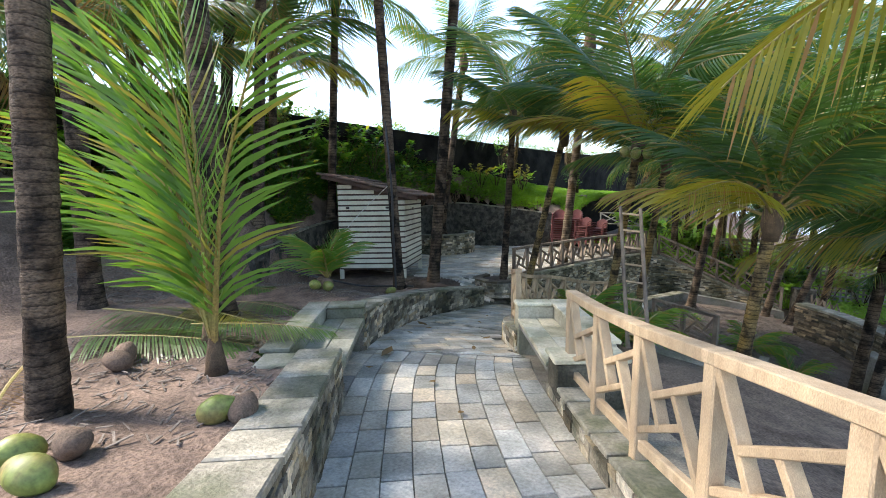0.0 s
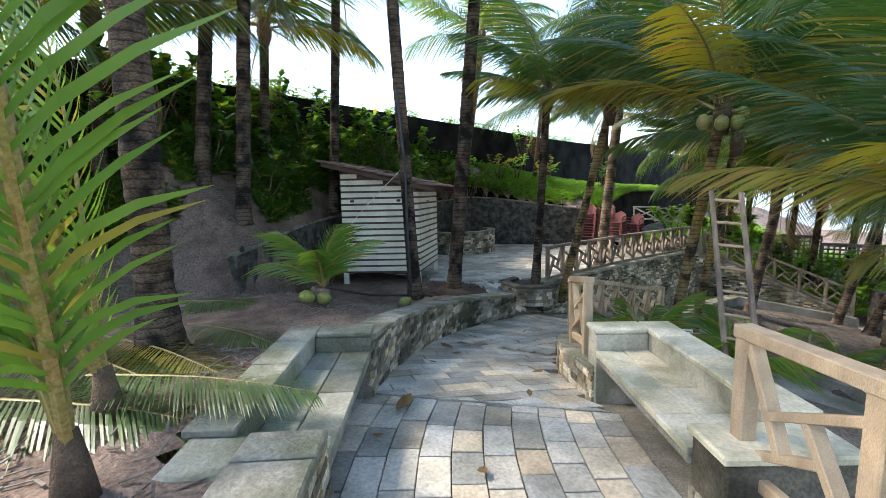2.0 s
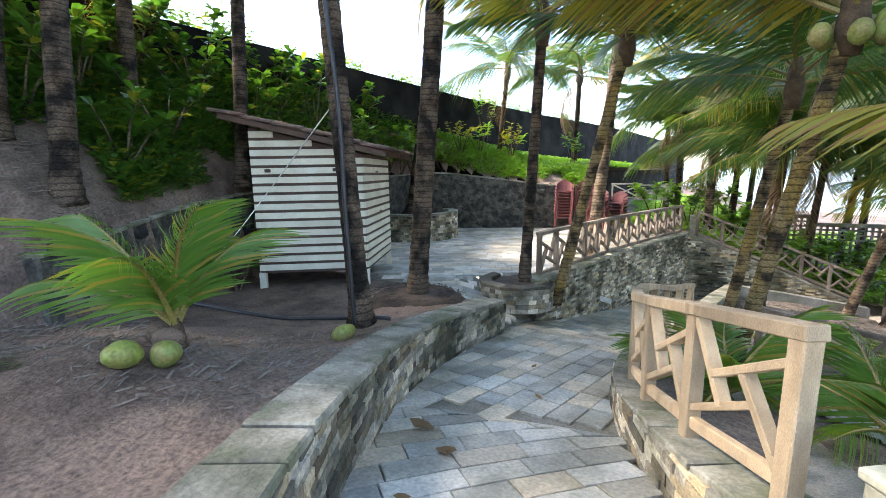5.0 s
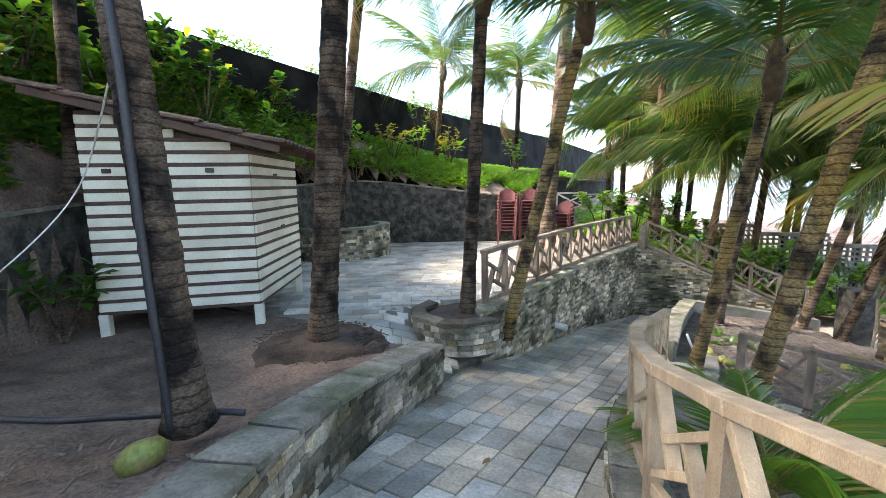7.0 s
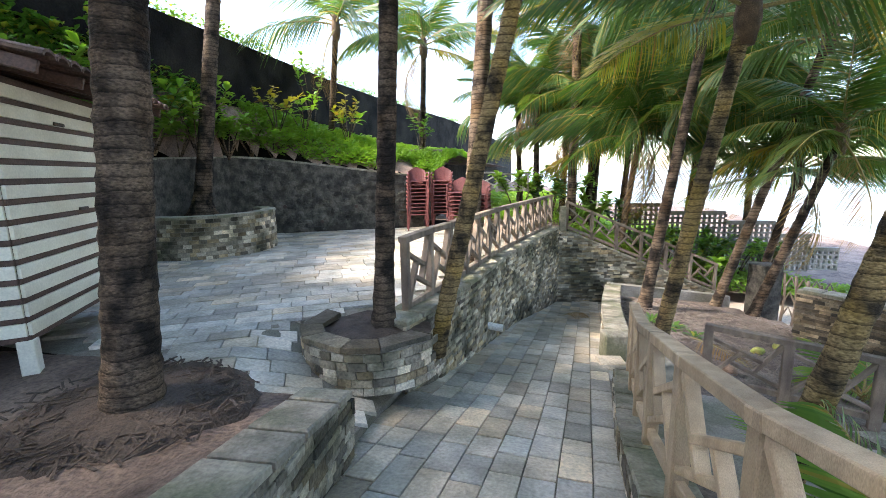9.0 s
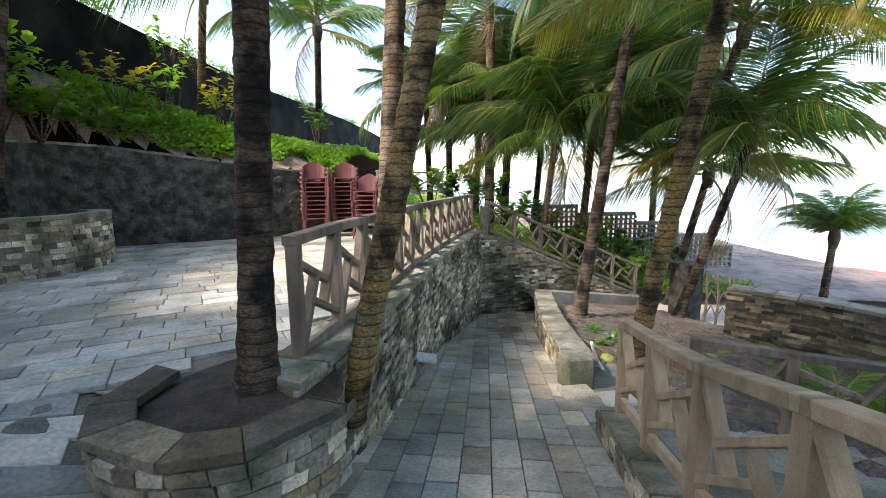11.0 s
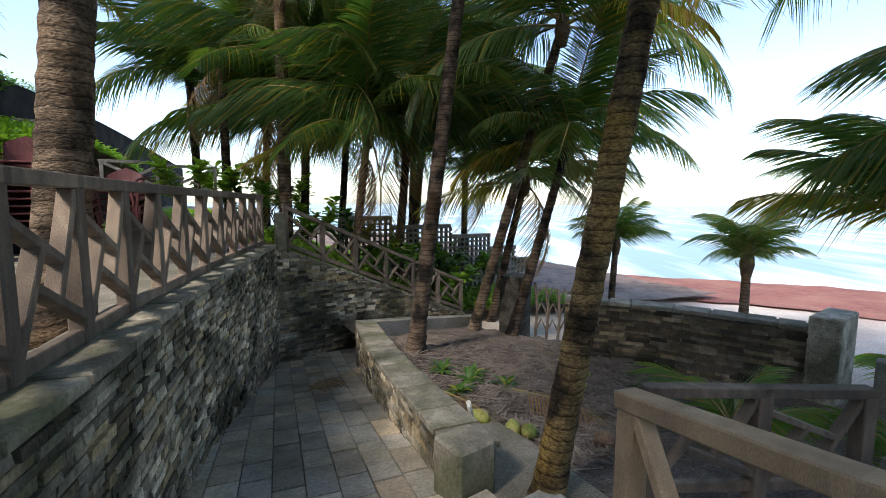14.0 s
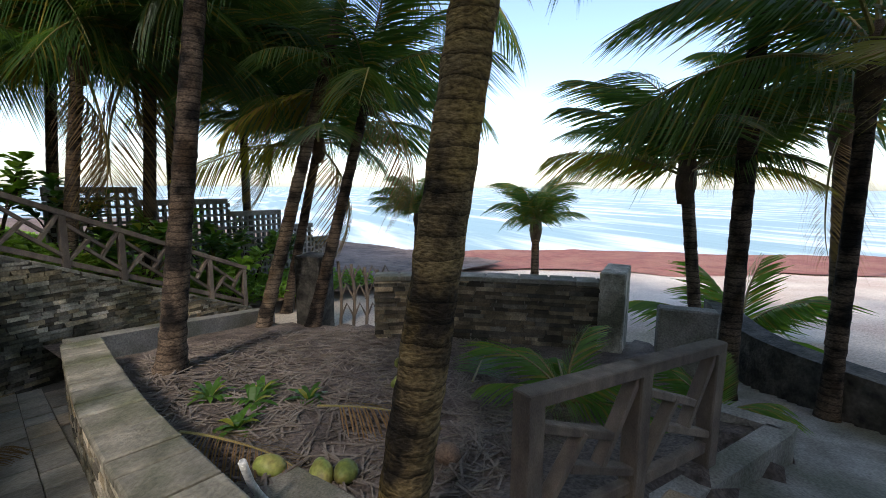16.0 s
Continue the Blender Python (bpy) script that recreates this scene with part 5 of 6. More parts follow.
# ---- beds and planters ----
def ring_wall(name, c, r, thick, z0, z1, a0, a1, mat, label, category="planter", soil=None, stones=0, cap="coping"):
    root = empty(name, Matrix.Translation((c[0], c[1], 0)), label=label, category=category)
    bm = bmesh.new()
    n = 40
    prev = None
    for i in range(n + 1):
        a = lerp(a0, a1, i / n)
        ring = [bm.verts.new((math.cos(a) * q, math.sin(a) * q, z)) for q, z in ((r, z0), (r, z1), (r - thick, z1), (r - thick, z0))]
        if prev:
            for k in range(4):
                bm.faces.new((prev[k], prev[(k + 1) % 4], ring[(k + 1) % 4], ring[k]))
        else:
            bm.faces.new(ring)
        prev = ring
    bm.faces.new(prev[::-1])
    bmesh.ops.recalc_face_normals(bm, faces=bm.faces)
    part("wall", bm, mat, root)
    bm = bmesh.new()
    rings = []
    for j in range(7):
        q = (r - thick * 0.5) * j / 6
        rings.append([bm.verts.new((math.cos(2 * math.pi * k / 28) * q, math.sin(2 * math.pi * k / 28) * q, soil + 0.03 * fbm(c[0] + k, j, 0.7) - 0.01 * j)) for k in range(28)])
    for ra, rb in zip(rings[:-1], rings[1:]):
        for k in range(28):
            bm.faces.new((ra[k], ra[(k + 1) % 28], rb[(k + 1) % 28], rb[k]))
    bmesh.ops.remove_doubles(bm, verts=bm.verts, dist=1e-4)
    part("soil", bm, M["mulch"], root, "dark mulched soil", True)
    rr = random.Random(stones + 3)
    if stones:
        z = z0
        while z < z1 - 0.02:
            h = 0.075
            a = a0 + rr.uniform(0, 0.1)
            while a < a1:
                da = rr.uniform(0.09, 0.2) / r
                am = a + da / 2
                m = Matrix.Rotation(am, 4, "Z") @ Matrix.Translation((r + 0.004, 0, z + h / 2)) @ Matrix.Diagonal((rr.uniform(0.02, 0.045), da * r - 0.008, h - 0.008, 1))
                ob = new("brick", rr.choice(STONES["brick"]))
                ob.parent = root
                ob.matrix_local = m
                a += da
            z += h
    a = a0
    while a < a1 - 0.02:
        da = min(rr.uniform(0.3, 0.5) / r, a1 - a)
        cs = [Vector((math.cos(t) * q, math.sin(t) * q, 0)) for t, q in ((a + 0.006, r + 0.04), (a + da - 0.006, r + 0.04), (a + da - 0.006, r - thick - 0.02), (a + 0.006, r - thick - 0.02))]
        part("coping_stone", slab_mesh("coping_stone", cs, lambda p: z1 + 0.045, 0.05, None), M[cap], root)
        a += da
    return root


ring_wall("round_planter", (-6.1, 16.05), 1.35, 0.22, -0.4, 0.36, -2.6, 1.2, M["grout"], "round stone-faced planter holding a palm on the terrace", soil=0.3, stones=1)
ring_wall("tree_bed", (BED_C.x, BED_C.y), BED_R, 0.16, -0.75, -0.36, -3.6, -0.35, M["grout"], "low stone-edged tree bed of dark soil", "tree bed", -0.34, 2, "split_dark")


def litter_disc(name, c, r, z_of, mat, n, label, seed, lo=0.05, hi=0.16, keep=None):
    """Loose sticks and chips as one heap of litter."""
    rr = random.Random(seed)
    bm = bmesh.new()
    for i in range(n):
        a, q = rr.uniform(0, 6.28), r * math.sqrt(rr.random())
        x, y = c[0] + math.cos(a) * q, c[1] + math.sin(a) * q * 0.85
        ll, b = rr.uniform(lo, hi), rr.uniform(0, 3.14)
        if keep is not None and not keep(x, y):
            continue
        z = z_of(x, y) + 0.012
        beam(bm, (x - math.cos(b) * ll / 2, y - math.sin(b) * ll / 2, z + rr.uniform(-0.005, 0.012)), (x + math.cos(b) * ll / 2, y + math.sin(b) * ll / 2, z + rr.uniform(0, 0.03)), rr.uniform(0.006, 0.018), 0.006, 0)
    return tagged(part(name, bm, mat), label=label, category="litter", kind="stuff")


bm = bmesh.new()
rings = []
for j in range(9):
    q = 0.72 * j / 8
    rings.append([bm.verts.new((-1.89 + math.cos(2 * math.pi * k / 36) * q * (1 + 0.08 * math.sin(3 * k)), 10.18 + math.sin(2 * math.pi * k / 36) * q * (1 + 0.06 * math.cos(2 * k)), -0.30 + 0.07 * (1 - (j / 8) ** 2) + 0.015 * fbm(k, j, 0.9) - 0.05 * (j == 8))) for k in range(36)])
for ra, rb in zip(rings[:-1], rings[1:]):
    for k in range(36):
        bm.faces.new((ra[k], ra[(k + 1) % 36], rb[(k + 1) % 36], rb[k]))
bmesh.ops.remove_doubles(bm, verts=bm.verts, dist=1e-4)
tagged(part("root_mulch", bm, M["mulch"], smooth=True), label="ring of dark mulch round the palm's foot", category="mulch")
litter_disc("bark_litter", (-1.89, 10.18), 0.74, lambda x, y: -0.27, M["mulch"], 320, "fibrous bark litter round a palm's foot", 4)
litter_disc("leaf_litter", (3.8, 16.2), 2.7, garden_z, M["litter"], 3200, "dry sticks and frond litter on the garden soil", 5, 0.06, 0.34, in_garden)
litter_disc("leaf_litter", (0.9, 3.3), 1.9, left_z, M["litter"], 700, "dry leaf crumbs and sticks on the soil bed", 6, 0.03, 0.14, in_left)
litter_disc("leaf_litter", (-1.2, 6.9), 1.4, left_z, M["litter"], 500, "dry crumbs and twigs on the sandy soil", 7, 0.03, 0.12, in_left)
litter_disc("leaf_litter", (-4.3, 5.2), 2.5, left_z, M["litter"], 2400, "dry leaf litter on the hillside", 8, 0.05, 0.2, in_left)

# retaining wall at the hill's foot beside the shed
RET = Line([(-3.6, 6.4), (-3.72, 6.62), (-4.75, 8.4), (-5.47, 9.8), (-5.97, 11.6), (-6.37, 13.5), (-6.67, 15.5), (-6.78, 17.9)])
wall_ret = wall_along("wall_hill_foot", RET, 0, RET.length, 0.28, lambda p: -0.6, lambda p: interp([(6.4, 0.80), (8.4, 1.10), (9.7, 1.2), (17.9, 1.55)], p.y), M["rubble"], label="whitewash-stained rubble retaining wall beside the shed", category="wall", kind="structure")
cope(wall_ret, RET, 0, RET.length, -0.03, 0.3, lambda p: interp([(6.4, 0.80), (8.4, 1.10), (9.7, 1.2), (17.9, 1.55)], p.y) + 0.04, 0.4, 0.7, 0.04, 12)
for i in range(120):
    s = rr.uniform(0.1, RET.length * 0.6)
    p, d, nl = RET.axes(s)
    bm = bmesh.new()
    bmesh.ops.create_icosphere(bm, subdivisions=1, radius=0.5)
    for vtx in bm.verts:
        vtx.co *= rr.uniform(0.85, 1.15)
    m = Matrix((d, nl, Vector((0, 0, 1)))).transposed().to_4x4()
    m.translation = (p.x, p.y, rr.uniform(-0.3, 0.95))
    bm.transform(m @ Matrix.Diagonal((rr.uniform(0.12, 0.3), 0.06, rr.uniform(0.1, 0.2), 1)))
    part("stone", bm, M["rubble"], wall_ret)


# ---- plants ----
def scatter_leaves(name, place, n, size, mat, label, seed, category="ground cover", lift=0.16, aspect=0.55):
    """Many small leaves over a surface: place(r) gives a point on it or None."""
    r = random.Random(seed)
    verts, faces = [], []
    while n > 0:
        q = place(r)
        n -= 1
        if q is None:
            continue
        for _ in range(3):
            c = Vector(q) + Vector((r.uniform(-0.06, 0.06), r.uniform(-0.06, 0.06), lift * r.random() ** 1.5))
            a, t = r.uniform(0, 6.28), r.uniform(0.1, 1.0)
            d = Vector((math.cos(a) * math.cos(t), math.sin(a) * math.cos(t), math.sin(t) * 0.7)).normalized()
            w = d.cross(Vector((0, 0, 1)))
            w = w.normalized() if w.length > 0.01 else Vector((1, 0, 0))
            L = size * r.uniform(0.6, 1.3)
            k = len(verts)
            mid = c + d * L * 0.5
            verts += [tuple(c), tuple(mid + w * L * aspect * 0.5 + Vector((0, 0, 0.1 * L))), tuple(c + d * L + Vector((0, 0, -0.12 * L))), tuple(mid - w * L * aspect * 0.5 + Vector((0, 0, 0.1 * L)))]
            faces.append((k, k + 1, k + 2, k + 3))
    me = bpy.data.meshes.new(name)
    me.from_pydata(verts, [], faces)
    me.materials.append(mat)
    return tagged(new(name, me), label=label, category=category, kind="stuff")


def on_upper(r):
    x, y = r.uniform(-7.2, -1.8), r.uniform(17.5, 34)
    if not in_upper(x, y):
        return None
    if fbm(x, y, 0.5, 11) < -0.42:
        return None
    return x, y, upper_z(x, y)


def on_hill(r):
    x, y = r.uniform(-7.3, -3.5), r.uniform(3.5, 18)
    d, s, side = FOOT.near(x, y)
    if side < 0 or d < (1.3 if y < 7.5 else 0.12) or not in_left(x, y):
        return None
    if fbm(x, y, 0.6, 4) < -0.5:
        return None
    return x, y, left_z(x, y)


def on_bank(r):
    x, y = r.uniform(-1.5, 9), r.uniform(20.4, 34)
    if not in_east(x, y) or fbm(x, y, 0.5, 4) < -0.3:
        return None
    return x, y, east_z(x, y)


scatter_leaves("ground_cover", on_upper, 30000, 0.13, M["cover"], "dense bright green creeper over the bank", 1, lift=0.22)
scatter_leaves("ground_cover", on_hill, 40000, 0.15, M["shrub"], "dark green creeping plants over the hillside", 2, lift=0.28)
scatter_leaves("ground_cover", on_bank, 16000, 0.15, M["cover"], "green ground cover on the bank by the beach", 3, lift=0.25)


def on_wall_top(r):
    s = r.uniform(0, 46)
    p, d, nl = BIG.axes(s)
    if fbm(s, 0, 0.35, 2) < -0.1:
        return None
    return p.x + nl.x * r.uniform(-0.1, 0.5), p.y + nl.y * 0.3, 4.48


scatter_leaves("wall_top_creeper", on_wall_top, 2600, 0.13, M["shrub"], "creeper growing along the wall's top", 5, lift=0.3)


def leaf_into(verts, faces, c, d, L, w, cup=0.12):
    side = d.cross(Vector((0, 0, 1)))
    side = side.normalized() if side.length > 0.02 else Vector((1, 0, 0))
    k = len(verts)
    p = [c, c + d * L * 0.35 + side * w * 0.42, c + d * L * 0.72 + side * w * 0.5, c + d * L, c + d * L * 0.72 - side * w * 0.5, c + d * L * 0.35 - side * w * 0.42, c + d * L * 0.55]
    for i, q in enumerate(p):
        z = -cup * L * (1 if i == 3 else 0) + (0.05 * L if i in (1, 2, 4, 5) else 0)
        verts.append((q.x, q.y, q.z + z))
    faces += [(k, k + 1, k + 6), (k + 1, k + 2, k + 6), (k + 2, k + 3, k + 6), (k + 3, k + 4, k + 6), (k + 4, k + 5, k + 6), (k + 5, k, k + 6)]


def shrub(base, height, spread, n, leaf, mat, seed, label, name="shrub", stems=5):
    """Woody stems with rosettes of broad leaves."""
    r = random.Random(seed)
    root = empty(name, Matrix.Translation(base), label=label, category="shrub", group="broad-leaved shrubs")
    verts, faces = [], []
    for i in range(stems):
        a = 6.28 * i / stems + r.uniform(-0.4, 0.4)
        tipv = Vector((math.cos(a) * spread * r.uniform(0.4, 1), math.sin(a) * spread * r.uniform(0.4, 1), height * r.uniform(0.6, 1)))
        bm = bmesh.new()
        mid = tipv * 0.5 + Vector((0, 0, height * 0.08))
        tube(bm, [Vector((0, 0, -0.05)), mid, tipv], [0.018, 0.013, 0.006], 6)
        part("stem", bm, M["trunk"], root)
        for k in range(n // stems):
            t = r.uniform(0.35, 1) ** 0.6
            c = (mid * (2 * t) if t < 0.5 else mid.lerp(tipv, 2 * t - 1))
            b, e = r.uniform(0, 6.28), r.uniform(-0.2, 0.9)
            d = Vector((math.cos(b) * math.cos(e), math.sin(b) * math.cos(e), math.sin(e)))
            leaf_into(verts, faces, c, d, leaf * r.uniform(0.6, 1.15), leaf * 0.5)
    me = bpy.data.meshes.new("foliage")
    me.from_pydata(verts, [], faces)
    me.materials.append(mat)
    ob = new("foliage", me)
    ob.parent = root
    return root


SHRUBS = [(-4.9, 9.2, 1.0, 0.7, 110, 0.24), (-5.4, 10.3, 1.1, 0.8, 120, 0.24), (-5.0, 7.8, 1.0, 0.8, 110, 0.26), (-5.8, 8.8, 1.2, 0.9, 120, 0.26),
          (-5.6, 7.0, 1.0, 0.8, 100, 0.28), (-6.2, 7.8, 1.2, 0.9, 110, 0.28), (-6.4, 5.6, 1.2, 1.0, 120, 0.3),
          (-6.6, 9.6, 1.2, 0.9, 120, 0.26), (-6.2, 10.6, 1.1, 0.8, 110, 0.24), (-6.7, 11.6, 1.1, 0.8, 110, 0.24), (-6.8, 6.6, 1.3, 1.0, 130, 0.3), (-6.8, 4.6, 1.3, 1.0, 120, 0.3), (-6.8, 8.6, 1.2, 0.9, 120, 0.28)]
for i, (x, y, h, sp, n, lf) in enumerate(SHRUBS):
    shrub((x, y, left_z(x, y)), h, sp, n, lf, M["shrub"], 20 + i, "dark green broad-leaved shrub on the hillside")
TALL = [(-6.75 + 0.25 * math.sin(i * 2.1), 1.4 + i * 0.95, 1.45 + 0.35 * math.sin(i * 1.7)) for i in range(17)]
for i, (x, y, h) in enumerate(TALL):
    shrub((x, y, left_z(x, y)), h, 0.9, 190, 0.26, M["cover" if i % 3 == 1 and y > 9 else "shrub"], 120 + i, "tall broad-leaved shrub against the boundary wall", stems=6)
for i, (x, y, z, h) in enumerate(((-6.6, 14.6, 1.5, 0.9), (-6.72, 15.5, 1.5, 0.95), (-6.75, 16.3, 1.5, 0.95), (-6.78, 17.1, 1.5, 1.0), (-6.7, 17.8, 1.55, 1.0), (-6.45, 18.35, 1.6, 0.9), (-6.0, 18.6, 1.55, 0.7))):
    shrub((x, y, z), h, 0.65, 300, 0.2, M["cover"], 150 + i, "bright green low shrub spilling over the rubble wall", stems=6)
for i, (x, y, h) in enumerate(((-6.2, 2.2, 2.2), (-6.5, 4.0, 1.8), (-6.3, 6.2, 1.8))):
    shrub((x, y, left_z(x, y)), h, 1.1, 240, 0.3, M["shrub"], 170 + i, "tall broad-leaved shrub high on the hillside", stems=6)
for i, (x, y, h, sp) in enumerate(((-6.0, 18.9, 1.3, 0.7), (-5.6, 19.6, 1.2, 0.7), (-4.6, 20.2, 1.5, 0.5), (-4.9, 21.0, 1.0, 0.6), (-3.0, 22.5, 1.4, 0.5), (-6.3, 21.5, 2.6, 0.7))):
    shrub((x, y, upper_z(x, y)), h, sp, 60, 0.24, M["frond_yellow"] if i in (0, 2) else M["cover"], 40 + i, "yellow-green broad-leaved shrub on the bank")
for i, (x, y, h, sp) in enumerate(((0.2, 21.2, 1.4, 0.9), (1.2, 21.4, 1.3, 0.9), (2.4, 21.5, 1.4, 0.9), (3.4, 22.2, 1.5, 1.0), (4.6, 22.0, 1.4, 1.0), (5.6, 21.8, 1.5, 1.0), (6.6, 22.2, 1.4, 1.0), (4.0, 20.9, 1.0, 0.8), (5.4, 20.9, 0.9, 0.8), (7.6, 22.6, 1.2, 0.9), (2.0, 23.2, 1.9, 1.1))):
    shrub((x, y, east_z(x, y)), h, sp, 260, 0.26, M["shrub"] if i % 2 else M["cover"], 60 + i, "green broad-leaved shrub on the bank by the railing")


def young_palm(base, n, meshes, scale, seed, label, stem=0.05, lo=0.5, hi=1.35, height=0.3, clear=None):
    r = random.Random(seed)
    root = empty("young_palm", Matrix.Translation(base), label=label, category="palm", group="young palms")
    bm = bmesh.new()
    tube(bm, [Vector((0, 0, -0.05)), Vector((0, 0, height * 0.4)), Vector((0, 0, height))], [stem * 1.6, stem * 1.2, stem * 0.7], 10)
    part("stem", bm, M["fibre"], root, smooth=True)
    for i in range(n):
        az = i * 2.39996 + r.uniform(-0.3, 0.3)
        pitch = lerp(hi, lo, i / max(1, n - 1)) + r.uniform(-0.1, 0.1)
        if clear is not None and math.cos(az - clear) > 0.2:
            az += math.pi
        s = scale * r.uniform(0.85, 1.1)
        ob = new("frond", r.choice(meshes))
        ob.parent = root
        ob.matrix_local = Matrix.Translation((0, 0, height * 0.7)) @ Matrix.Rotation(az, 4, "Z") @ Matrix.Rotation(-pitch, 4, "Y") @ Matrix.Rotation(r.uniform(-0.4, 0.4), 4, "X") @ Matrix.Diagonal((s, s, s, 1))
    return root


young_palm((1.5, 3.2, left_z(1.5, 3.2)), 6, FROND_YOUNG, 0.95, 1, "young coconut palm with upright glossy fronds", 0.06, 1.15, 1.52, clear=radians(75))
young_palm((0.75, 3.5, left_z(0.75, 3.5)), 4, FROND_YOUNG, 0.9, 2, "young coconut palm in the soil bed", 0.06, 1.0, 1.5, clear=radians(75))
young_palm((-1.2, 6.4, left_z(-1.2, 6.4)), 8, FROND_SMALL, 0.95, 3, "small sprouting coconut palm before the shed", 0.04, 0.85, 1.45, 0.2)
young_palm((3.2, 9.4, garden_z(3.2, 9.4)), 9, FROND_SMALL, 0.9, 4, "small palm seedling below the railing", 0.03, 0.4, 1.2, 0.15)
young_palm((2.1, 9.7, garden_z(2.1, 9.7)), 10, FROND_SMALL, 0.9, 5, "small palm seedling below the railing", 0.03, 0.4, 1.2, 0.15)
young_palm((4.7, 14.1, garden_z(4.7, 14.1)), 9, FROND_SMALL, 0.75, 6, "low palm seedling behind the garden railing", 0.03, 0.3, 1.1, 0.1)
young_palm((5.5, 13.0, garden_z(5.5, 13.0)), 8, FROND_SMALL, 0.6, 7, "low palm seedling behind the garden railing", 0.03, 0.3, 1.1, 0.1)
young_palm((9.6, 12.9, -2.5), 9, FROND_SMALL, 1.5, 8, "small palm standing in the beach sand", 0.04, 0.4, 1.3, 0.15)


PIECES = {}


def pieces_of(me):
    """The stalk and the single leaflets of a frond mesh, each as a mesh of its own."""
    if me.name in PIECES:
        return PIECES[me.name]
    bm = bmesh.new()
    bm.from_mesh(me)
    seen, out = set(), []
    for f in bm.faces:
        if f.index in seen:
            continue
        seen.add(f.index)
        todo, island = [f], []
        while todo:
            g = todo.pop()
            island.append(g)
            for e in g.edges:
                for h in e.link_faces:
                    if h.index not in seen:
                        seen.add(h.index)
                        todo.append(h)
        ids = {}
        faces = []
        for g in island:
            faces.append([ids.setdefault(v, len(ids)) for v in g.verts])
        stalk = island[0].material_index == 1
        piece = bpy.data.meshes.new("stalk" if stalk else "leaflet")
        piece.from_pydata([tuple(v.co) for v in ids], [], faces)
        piece.materials.append(me.materials[1 if stalk else 0])
        out.append(piece)
    bm.free()
    PIECES[me.name] = out
    return out


def fallen(x, y, az, z_of, me, s, label, pitch=0.06, roll=0.0):
    root = empty("fallen_frond", Matrix.Translation((x, y, z_of(x, y) + 0.10)) @ Matrix.Rotation(az, 4, "Z") @ Matrix.Rotation(-pitch, 4, "Y") @ Matrix.Rotation(roll, 4, "X") @ Matrix.Diagonal((s, s, s * 0.35, 1)),
                 label=label, category="frond", group="fallen fronds")
    for piece in pieces_of(me):
        ob = new(piece.name.split(".")[0], piece)
        ob.parent = root
    return root


fallen(-1.7, 3.3, radians(14), left_z, FRONDS[0], 0.9, "fallen green palm frond on the soil")
fallen(-0.9, 4.55, radians(14), left_z, FRONDS[1], 0.5, "fallen green palm frond with a pale rib on the soil")
fallen(-1.0, 3.9, radians(10), left_z, FROND_YELLOW[0], 0.7, "fallen yellowing palm frond on the soil")
fallen(-2.6, 5.0, radians(30), left_z, FRONDS[1], 0.75, "fallen green palm frond on the soil")
fallen(-0.5, 2.6, radians(35), left_z, FRONDS[3], 0.8, "fallen green palm frond on the soil")
fallen(0.35, 3.5, radians(30), lambda x, y: 0.62, FRONDS[0], 0.55, "fallen green frond with a yellow rib over the wall")
fallen(0.2, 2.3, radians(-20), left_z, FROND_DRY[0], 0.7, "fallen dry brown frond on the soil")
fallen(3.2, 15.6, radians(-60), garden_z, FROND_DRY[1], 0.6, "dry brown frond lying in the garden")
fallen(2.3, 15.9, radians(-70), garden_z, FROND_DRY[0], 0.55, "dry brown frond lying in the garden")
fallen(4.6, 15.0, radians(20), garden_z, FRONDS[2], 0.5, "fallen green frond beyond the garden railing")


def strap_plant(x, y, seed):
    """Rosette of strap-shaped leaves."""
    r = random.Random(seed)
    verts, faces = [], []
    for i in range(16):
        a, e = i * 2.4, r.uniform(0.3, 1.2)
        L = r.uniform(0.22, 0.34)
        prev = None
        for t in (0, 0.3, 0.6, 0.85, 1):
            c = Vector((math.cos(a) * math.cos(e) * L * t, math.sin(a) * math.cos(e) * L * t, math.sin(e) * L * t - 0.16 * t * t))
            w = Vector((-math.sin(a), math.cos(a), 0)) * 0.026 * (0.7, 1, 0.9, 0.6, 0.05)[(0, 0.3, 0.6, 0.85, 1).index(t)]
            k = len(verts)
            verts += [tuple(c + w), tuple(c - w)]
            if prev is not None:
                faces.append((prev, prev + 1, k + 1, k))
            prev = k
    me = bpy.data.meshes.new("strap_plant")
    me.from_pydata(verts, [], faces)
    me.materials.append(M["shrub"])
    ob = new("strap_plant", me)
    ob.location = (x, y, garden_z(x, y))
    return tagged(ob, label="small green rosette of strap leaves in garden soil", category="plant", group="strap-leaved plants")


for i, (x, y) in enumerate(((2.84, 16.57), (3.21, 16.4), (2.69, 15.88), (3.39, 15.96), (3.0, 16.2), (2.6, 11.6), (2.4, 12.3))):
    strap_plant(x, y, i)


